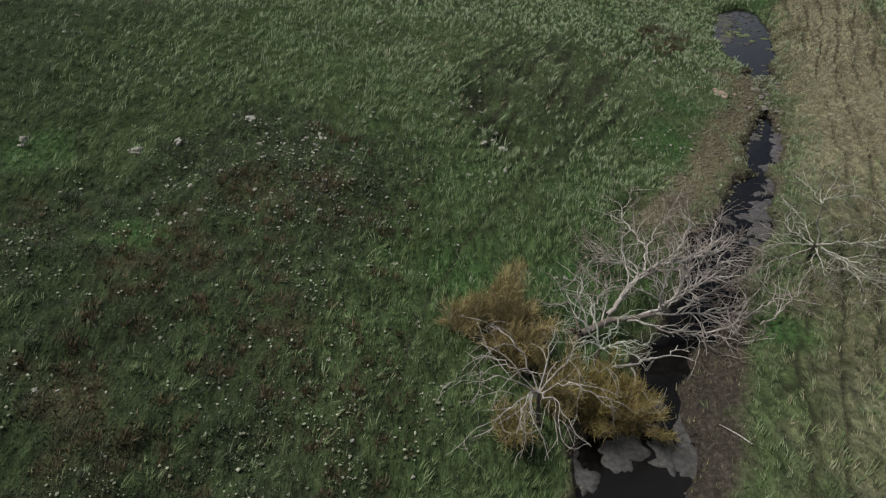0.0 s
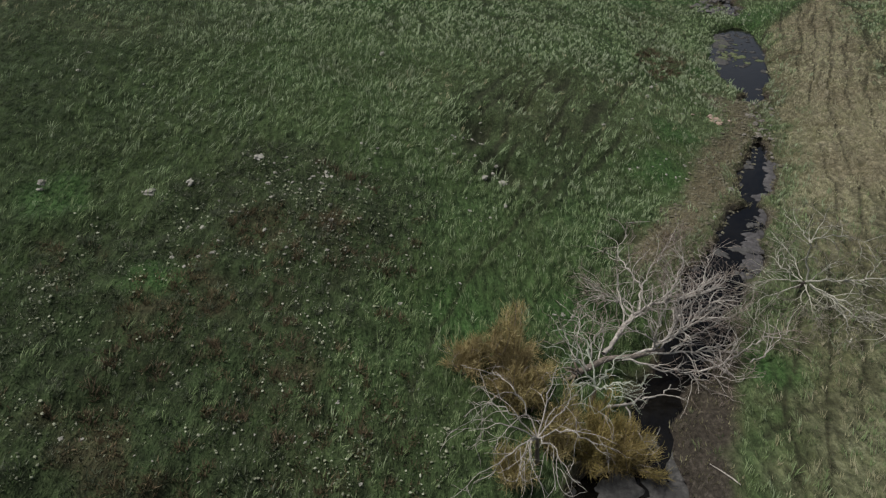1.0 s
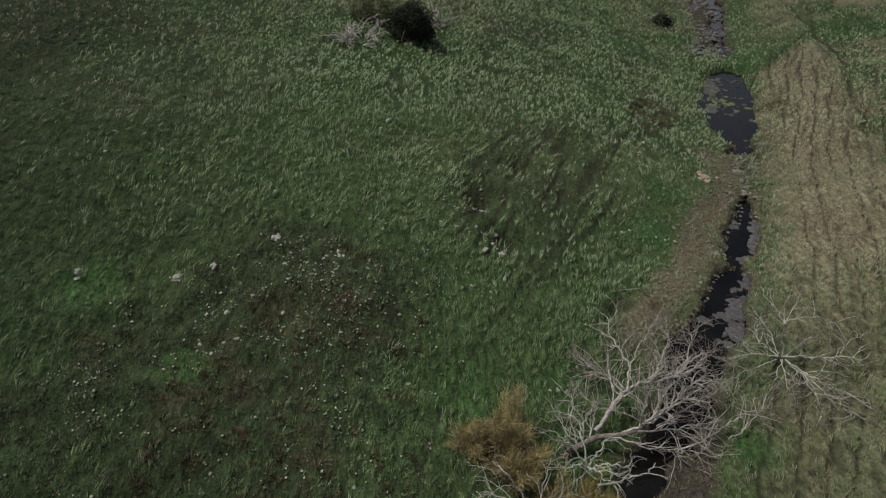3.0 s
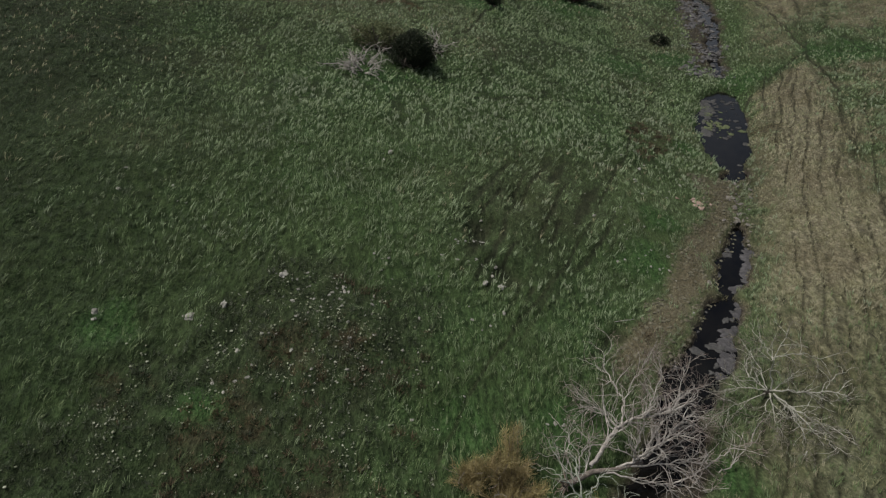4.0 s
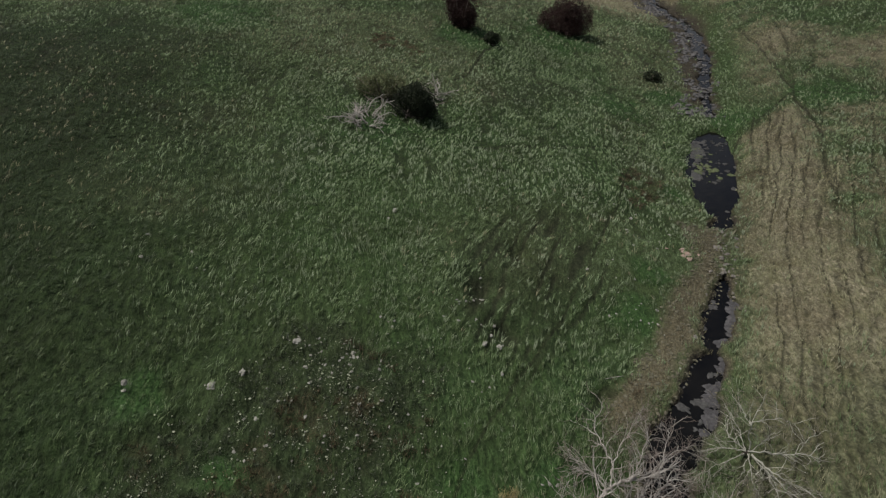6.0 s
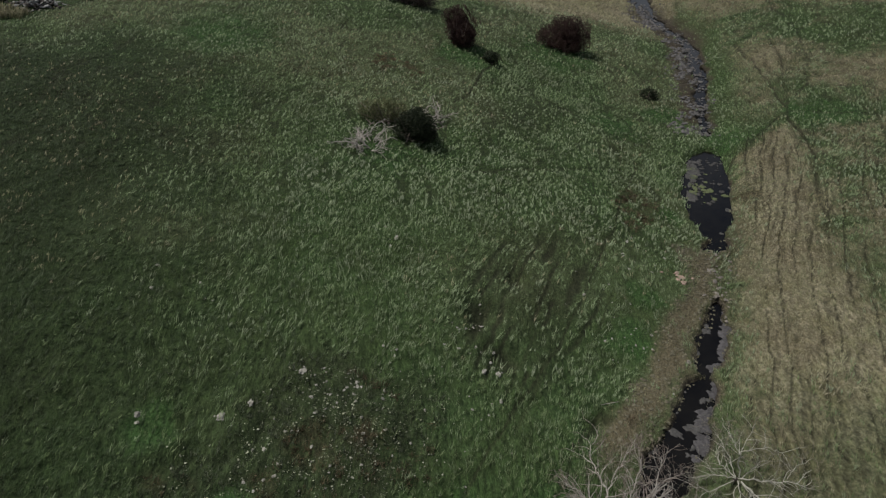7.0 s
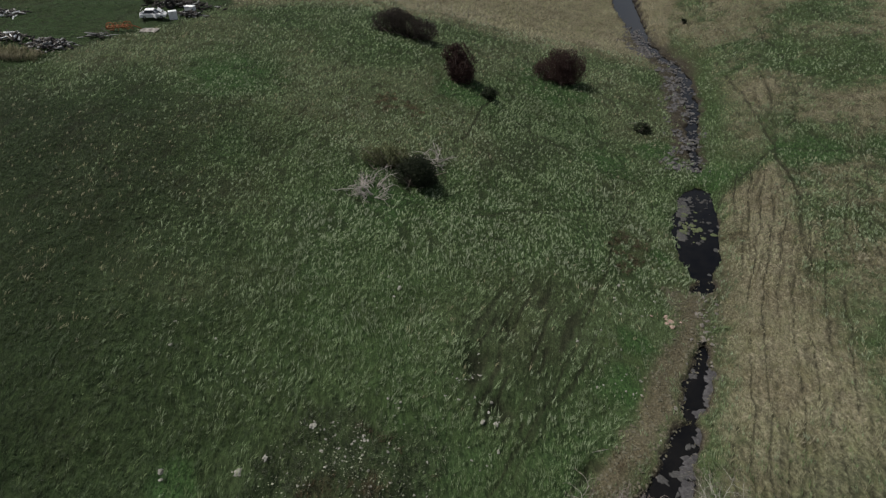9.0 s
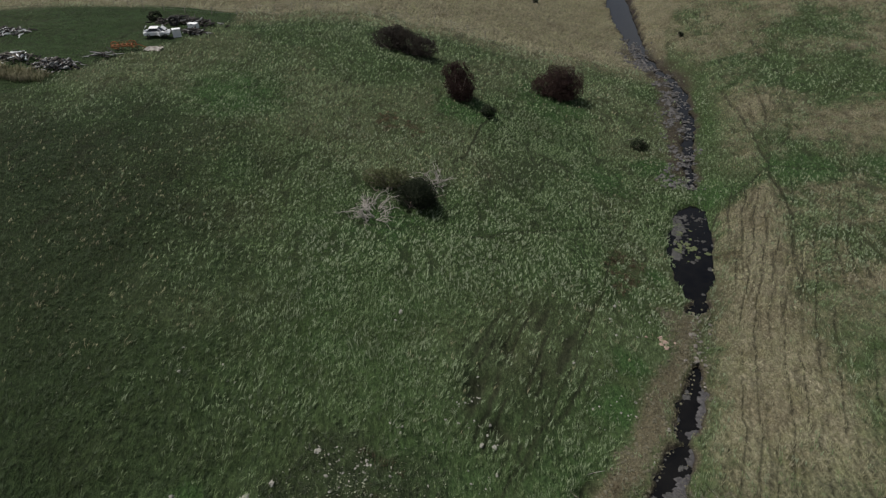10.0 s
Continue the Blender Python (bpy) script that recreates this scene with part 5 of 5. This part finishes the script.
def build_mats():
    rng = np.random.default_rng(17)
    for x, y, s in ((4.5, 11.8, 0.75), (3.3, 10.9, 0.5), (4.4, 12.6, 0.45), (5.7, 11.8, 0.7), (6.4, 11.4, 0.9), (6.6, 10.4, 0.8), (6.6, 12.6, 0.6), (5.9, 13.4, 0.4), (3.0, 11.6, 0.35), (11.7, 23.3, 0.5), (12.8, 23.6, 0.55), (12.3, 22.3, 0.2), (12.7, 22.5, 0.25), (11.9, 21.9, 0.16)):
        algae_mat(rng, x, y, s)
    for _ in range(46):
        y = float(rng.uniform(21.5, 33.5))
        x = float(stream_x(y)) + max(float(np.interp(y, WIDTH_Y, WIDTH_W)), 0.5) * rng.uniform(0.85, 1.25)
        algae_mat(rng, x, y, float(rng.uniform(0.2, 0.62)), MAT_SILT, "grey shelf of drying silt along the stream")
    for _ in range(40):
        y = float(rng.choice([rng.uniform(21, 33.5), rng.uniform(39.5, 54), rng.uniform(58, 84), rng.uniform(84, 100)], p=[0.66, 0.18, 0.08, 0.08]))
        w = float(np.interp(y, WIDTH_Y, WIDTH_W))
        side = float(rng.choice([1.0, 1.0, 1.0, -1.0]))
        x = float(stream_x(y)) + side * max(w, 0.4) * rng.uniform(0.75, 1.1) + rng.normal() * 0.15
        algae_mat(rng, x, y, float(0.07 + 0.36 * rng.uniform(0, 1) ** 1.8) * (1.5 if y > 58 else 1.0))
    for _ in range(70):
        y = float(54.0 - 8 * rng.uniform(0, 1) ** 1.5)
        algae_mat(rng, float(stream_x(y)) + 1.5 - 3.0 * rng.uniform(0, 1) ** 0.7, y, float(0.05 + 0.2 * rng.uniform(0, 1) ** 2), MAT_SCUM, "dull grey scum floating on the pool")
    # crust and weed along one side of the pool
    for _ in range(60):
        y = float(rng.uniform(46.8, 53.5))
        x = float(stream_x(y)) - 1.75 + abs(rng.normal()) * 0.55
        algae_mat(rng, x, y, float(0.12 + 0.4 * rng.uniform(0, 1) ** 2), MAT_ALGAE if rng.uniform() < 0.75 else MAT_WEED, "grey-brown crusted mat along the pool edge")
    for _ in range(26):
        x, y = 21.6 + rng.normal() * 0.6, 48.2 + rng.normal() * 0.6
        algae_mat(rng, float(x), float(y), float(0.08 + 0.3 * rng.uniform(0, 1) ** 2), MAT_WEED, "olive-green clump of floating weed on the pool")


build_mats()


# ---- scrap and fence at the edge of the green yard ----
MAT_WHITE = surface_material("chalky_white_paint", (0.55, 0.56, 0.57), (0.82, 0.83, 0.84), 0.45, 3.0)
MAT_TYRE = surface_material("black_rubber", (0.015, 0.015, 0.015), (0.04, 0.04, 0.038), 0.8, 12.0)
MAT_GLASS = surface_material("dark_car_glass", (0.02, 0.025, 0.03), (0.04, 0.045, 0.05), 0.1, 3.0)
MAT_RUST = surface_material("rusted_iron", (0.10, 0.035, 0.015), (0.34, 0.13, 0.05), 0.85, 7.0)
MAT_TIMBER = bark_material("dark_old_timber", (0.020, 0.019, 0.018), (0.075, 0.068, 0.062))
MAT_LOG = bark_material("pale_cut_logs", (0.110, 0.110, 0.108), (0.40, 0.40, 0.39))
MAT_TARP = surface_material("pale_plastic_sheet", (0.40, 0.36, 0.33), (0.68, 0.64, 0.60), 0.5, 2.0)
MAT_WIRE = surface_material("galvanised_wire", (0.2, 0.2, 0.2), (0.4, 0.4, 0.4), 0.5, 20.0, 0.6)


def box_bm(size, bevel=0.02, at=(0, 0, 0), turn=None):
    bm = bmesh.new()
    m = Matrix.Translation(at) @ (turn or Matrix.Identity(4)) @ Matrix.Diagonal((*size, 1))
    bmesh.ops.create_cube(bm, size=1.0, matrix=m)
    if bevel:
        bmesh.ops.bevel(bm, geom=list(bm.edges), offset=bevel, segments=2, profile=0.5, affect="EDGES")
    return bm


def ring_bm(radius, thick, at, axis="X"):
    bm = bmesh.new()
    n, k = 18, 8
    turn = Matrix.Rotation(math.pi / 2, 4, "Y" if axis == "X" else "X") if axis in "XY" else Matrix.Identity(4)
    grid = []
    for i in range(n):
        a = i * 2 * math.pi / n
        row = []
        for j in range(k):
            b = j * 2 * math.pi / k
            r = radius + thick * math.cos(b)
            row.append(bm.verts.new(Vector(at) + turn @ Vector((r * math.cos(a), r * math.sin(a), thick * 1.1 * math.sin(b)))))
        grid.append(row)
    for i in range(n):
        for j in range(k):
            bm.faces.new((grid[i][j], grid[(i + 1) % n][j], grid[(i + 1) % n][(j + 1) % k], grid[i][(j + 1) % k]))
    for f in bm.faces:
        f.smooth = True
    return bm


def scrapped_car(x, y, heading):
    ob = thing("scrapped_car", "white scrapped car with its bonnet raised at the yard edge", "car")
    ob.location = gz(x, y, 0.05)
    ob.rotation_euler = (0, radians(2), radians(heading))
    ob.scale = (0.74, 0.8, 0.72)
    prof = [(-1.95, 0.35), (-2.0, 0.75), (-1.75, 0.92), (-1.2, 0.95), (0.75, 0.92), (1.85, 0.78), (2.0, 0.6), (1.98, 0.35)]
    bm = bmesh.new()
    rows = []
    for yy, inset in ((-0.8, 0.06), (-0.7, 0), (0.7, 0), (0.8, 0.06)):
        rows.append([bm.verts.new((px * (1 - inset * 0.3), yy, pz - inset * (1 if pz > 0.6 else 0))) for px, pz in prof])
    for a, b in zip(rows[:-1], rows[1:]):
        for k in range(len(prof)):
            bm.faces.new((a[k], a[(k + 1) % len(prof)], b[(k + 1) % len(prof)], b[k]))
    bm.faces.new(rows[0])
    bm.faces.new(rows[-1][::-1])
    body = part("body", bm, MAT_WHITE, ob)
    bm = bmesh.new()
    top = [(-1.0, 1.38), (-0.1, 1.42), (0.25, 1.36)]
    low = [(-1.5, 0.93), (-0.1, 0.94), (0.85, 0.91)]
    ring_lo = [bm.verts.new((px, yy, pz)) for yy in (-0.7, 0.7) for px, pz in low]
    ring_hi = [bm.verts.new((px, yy * 0.86, pz)) for yy in (-0.7, 0.7) for px, pz in top]
    for s in (0, 3):
        for k in (0, 1):
            bm.faces.new((ring_lo[s + k], ring_lo[s + k + 1], ring_hi[s + k + 1], ring_hi[s + k]))
    bm.faces.new((ring_lo[0], ring_hi[0], ring_hi[3], ring_lo[3]))
    bm.faces.new((ring_lo[2], ring_hi[2], ring_hi[5], ring_lo[5]))
    part("windows", bm, MAT_GLASS, ob, "dark side and rear glass")
    part("roof", box_bm((1.35, 1.22, 0.06), 0.025, (-0.37, 0, 1.42)), MAT_WHITE, ob)
    for px, pz in ((-1.25, 1.16), (0.55, 1.14)):
        for yy in (-0.66, 0.66):
            part("pillar", box_bm((0.1, 0.07, 0.62), 0.015, (px, yy * 0.96, pz), Matrix.Rotation(0.75 if px < 0 else -0.85, 4, "Y")), MAT_WHITE, ob)
    part("bonnet", box_bm((1.1, 1.3, 0.04), 0.015, (1.25, 0, 1.2), Matrix.Rotation(0.75, 4, "Y")), MAT_WHITE, ob, "raised white bonnet")
    part("boot_lid", box_bm((0.75, 1.25, 0.04), 0.015, (-1.75, 0, 1.28), Matrix.Rotation(-1.0, 4, "Y")), MAT_WHITE, ob, "raised white boot lid")
    for yy, swing in ((-0.8, -0.9), (0.8, 0.8)):
        part("open_door", box_bm((0.95, 0.05, 0.62), 0.02, (0.35, yy * 1.4, 0.68), Matrix.Rotation(swing, 4, "Z")), MAT_WHITE, ob, "white door hanging open")
    part("engine", box_bm((0.7, 0.6, 0.35), 0.05, (1.25, 0, 0.92)), MAT_TYRE, ob, "dark bared engine")
    part("bumper", box_bm((0.14, 1.55, 0.18), 0.04, (2.02, 0, 0.45)), MAT_TYRE, ob)
    for px in (-1.25, 1.3):
        for yy in (-0.74, 0.74):
            w = part("wheel", ring_bm(0.22, 0.085, (px, yy, 0.29), "Y"), MAT_TYRE, ob)
            part("rim", box_bm((0.24, 0.1, 0.24), 0.04, (px, yy, 0.29)), MAT_POST, w)
    return ob


def freezer(x, y, turn, size, label, tilt=0.0):
    ob = thing("chest_freezer", label, "freezer", "dumped white boxes")
    ob.location = gz(x, y, size[2] * 0.5)
    ob.rotation_euler = (tilt, 0, radians(turn))
    part("cabinet", box_bm((size[0], size[1], size[2] * 0.86), 0.03, (0, 0, -size[2] * 0.07)), MAT_WHITE, ob)
    lid = part("lid", box_bm((size[0] * 1.02, size[1] * 1.02, size[2] * 0.1), 0.02, (0, 0, size[2] * 0.43)), MAT_WHITE, ob)
    part("handle", box_bm((size[0] * 0.3, 0.04, 0.04), 0.01, (0, -size[1] * 0.53, size[2] * 0.4)), MAT_TYRE, lid)


def rusty_implement(x, y, heading):
    ob = thing("rusty_implement", "rust-red broken farm implement on the grass", "farm implement")
    ob.location = gz(x, y)
    ob.rotation_euler = (0, 0, radians(heading))
    part("frame", box_bm((2.4, 0.12, 0.12), 0.02, (0, 0.35, 0.55)), MAT_RUST, ob)
    part("frame", box_bm((2.4, 0.12, 0.12), 0.02, (0, -0.35, 0.55)), MAT_RUST, ob)
    for k in range(5):
        px = -1.0 + 0.5 * k
        part("crossbar", box_bm((0.09, 0.9, 0.09), 0.015, (px, 0, 0.64)), MAT_RUST, ob)
        pts = [(px, 0.2, 0.6), (px + 0.15, 0.3, 0.9), (px + 0.35, 0.25, 0.95), (px + 0.5, 0.2, 0.5), (px + 0.42, 0.2, 0.05)]
        part_mesh("tine", tubes([(np.array(pts), np.full(5, 0.035))], 6), MAT_RUST, ob)
    for px in (-0.9, 0.9):
        part("wheel", ring_bm(0.42, 0.05, (px, 0.62, 0.46), "Y"), MAT_RUST, ob)
    part_mesh("drawbar", tubes([(np.array([(1.1, 0, 0.6), (1.8, 0, 0.45), (2.4, 0.05, 0.1)]), np.array([0.06, 0.055, 0.05]))], 6), MAT_RUST, ob)


def heap(name, label, seed, x, y, sx, sy, height, count, mats, piece, long_k=(0.4, 1.1)):
    """A tipped heap of logs and scraps, each a part."""
    rng = np.random.default_rng(seed)
    ob = thing(name, label, "heap")
    ob.location = gz(x, y)
    meshes = []
    for k in range(8):
        pts = np.array([(-0.5, 0, 0), (-0.15, 0.03, 0.02), (0.2, -0.02, 0.01), (0.5, 0.02, 0)])
        me = tubes([(pts, np.array([0.10, 0.11, 0.10, 0.085]) * rng.uniform(0.6, 1.2))], 6)
        bm = bmesh.new()
        bm.from_mesh(me)
        bmesh.ops.holes_fill(bm, edges=list(bm.edges))
        bm.to_mesh(me)
        bm.free()
        me.materials.append(mats[k % len(mats)])
        meshes.append(me)
    for k in range(count):
        px, py = rng.normal() * sx * 0.45, rng.normal() * sy * 0.45
        dome = height * max(0.0, 1 - (px / sx) ** 2 - (py / sy) ** 2) * rng.uniform(0.15, 1.0)
        o = new(piece, meshes[int(rng.integers(len(meshes)))])
        o.parent = ob
        o.location = (px, py, float(land(x + px, y + py)) - ob.location.z + 0.08 + dome)
        o.rotation_euler = (rng.uniform(-0.4, 0.4), rng.uniform(-0.4, 0.4), rng.uniform(0, 6.28))
        s = rng.uniform(*long_k)
        o.scale = (s, rng.uniform(0.4, 1.0), rng.uniform(0.4, 1.0))
    return ob


def fence_run(points, spacing, label):
    """Posts with two wires along a line on the ground."""
    rng = np.random.default_rng(29)
    ob = thing("fence", label, "fence")
    pts = []
    for (x0, y0), (x1, y1) in zip(points[:-1], points[1:]):
        n = max(1, round(math.hypot(x1 - x0, y1 - y0) / spacing))
        pts += [(x0 + (x1 - x0) * k / n, y0 + (y1 - y0) * k / n) for k in range(n)]
    pts.append(points[-1])
    tops = []
    for x, y in pts:
        h = rng.uniform(1.0, 1.35)
        z = float(land(x, y))
        lean = rng.normal(0, 0.06, 2)
        line = np.array([(x, y, z - 0.3), (x + lean[0] * 0.5, y + lean[1] * 0.5, z + h * 0.5), (x + lean[0], y + lean[1], z + h), (x + lean[0], y + lean[1], z + h + 0.02)])
        part_mesh("post", tubes([(line, np.array([0.055, 0.05, 0.048, 0.02]))], 7), MAT_POST, ob)
        tops.append((x + lean[0], y + lean[1], z + h))
    for frac in (0.35, 0.62, 0.9):
        line = np.array([(a, b, float(land(a, b)) + 1.1 * frac) for a, b, c in tops])
        part_mesh("wire", tubes([(line, np.full(len(line), 0.006))], 3), MAT_WIRE, ob)


def build_yard():
    scrapped_car(-34.9, 78.6, 12)
    freezer(-32.9, 79.4, 20, (0.95, 0.6, 1.0), "upright white freezer dumped on the grass")
    freezer(-31.9, 82.6, -15, (1.2, 0.7, 0.7), "white chest freezer lying by the brushwood")
    rusty_implement(-36.9, 73.4, 15)
    heap("plank_heap", "weathered dark planks heaped beside the rusty implement", 5, -37.9, 71.4, 1.6, 0.6, 0.5, 12, [MAT_TIMBER, MAT_LOG], "plank", (1.4, 2.8))
    heap("brush_row", "dark row of dumped brushwood beside the scrapped car", 15, -31.2, 80.6, 1.8, 0.7, 0.5, 60, [MAT_TIMBER, MAT_TIMBER, MAT_TIMBER, MAT_TIMBER, MAT_LOG], "stick", (0.5, 1.6))
    heap("brushwood_heap", "dark row of brushwood and pale logs along the fence", 6, -33.4, 84.6, 4.6, 0.9, 0.9, 150, [MAT_TIMBER, MAT_TIMBER, MAT_TIMBER, MAT_TIMBER, MAT_TIMBER, MAT_LOG], "log", (0.5, 1.6))
    heap("firewood_heap", "grey tipped heap of split firewood and scraps", 7, -41.9, 68.0, 2.3, 1.6, 0.8, 260, [MAT_LOG, MAT_TIMBER, MAT_TIMBER, MAT_POST, MAT_TIMBER], "log", (0.25, 0.7))
    heap("scrap_heap", "low heap of dark scraps and pale pieces", 8, -46.6, 69.2, 2.4, 1.2, 0.7, 90, [MAT_TIMBER, MAT_TIMBER, MAT_POST, MAT_TIMBER, MAT_WHITE], "scrap", (0.5, 1.3))
    heap("rubbish_heap", "low heap of rubbish with white pieces", 9, -52.2, 78.0, 2.2, 1.2, 0.7, 80, [MAT_TIMBER, MAT_TIMBER, MAT_WHITE, MAT_TIMBER, MAT_LOG], "scrap", (0.5, 1.3))
    tyre = part("tyre", ring_bm(0.5, 0.17, (0, 0, 0), "Y"), MAT_TYRE)
    tyre.location = gz(-34.6, 83.4, 0.6)
    tagged(tyre, "large black tractor tyre leaning on the brushwood", "tyre")
    # crumpled sheet
    rng = np.random.default_rng(13)
    bm = bmesh.new()
    n = 14
    grid = [[bm.verts.new((i / n * 1.9 - 0.95 + rng.normal() * 0.03, j / n * 1.3 - 0.65 + rng.normal() * 0.03,
                           0.22 * noise.noise(Vector((i * 0.35, j * 0.35, 3))) + 0.25 * max(0, 1 - math.hypot(i - n / 2, j - n / 2) / n * 1.7))) for j in range(n + 1)] for i in range(n + 1)]
    for i in range(n):
        for j in range(n):
            bm.faces.new((grid[i][j], grid[i + 1][j], grid[i + 1][j + 1], grid[i][j + 1]))
    bmesh.ops.solidify(bm, geom=list(bm.faces), thickness=0.02)
    sheet = part("plastic_sheet", bm, MAT_TARP)
    sheet.location = gz(-34.0, 74.4, 0.12)
    tagged(sheet, "crumpled pale plastic sheet on the grass", "sheet")
    leafy_bush("small_gorse", 94, -37.6, 85.3, [(0, 0, 0.6, 0.9, 0.8, 0.7)], MAT_GORSE, "small dark bush at the end of the brushwood", 600, 0.12, group="small gorse bushes")
    fence_run([(-52, 96.5), (-42, 92.6), (-35.5, 90.2), (-28.5, 90.5), (-22.5, 97.5), (-16, 99.5), (-10.5, 98.0), (-4, 98.4), (6, 95.0)], 3.0, "weathered post and wire fence along the pale meadow")
    # pale reeds beside the heap
    x, y = scatter(rng, 14, (-52, 61.5, -41, 67.5))
    keep = np.abs(y - (64.6 - (x + 44) * 0.1)) < 1.7 - 0.12 * (x + 47)
    tussock_bed("reed_bed", rng, x[keep], y[keep], 0.95, 0.04, 6, MAT_DRY, "tall pale tan reeds beside the firewood heap", "reeds", 0.25)


build_yard()
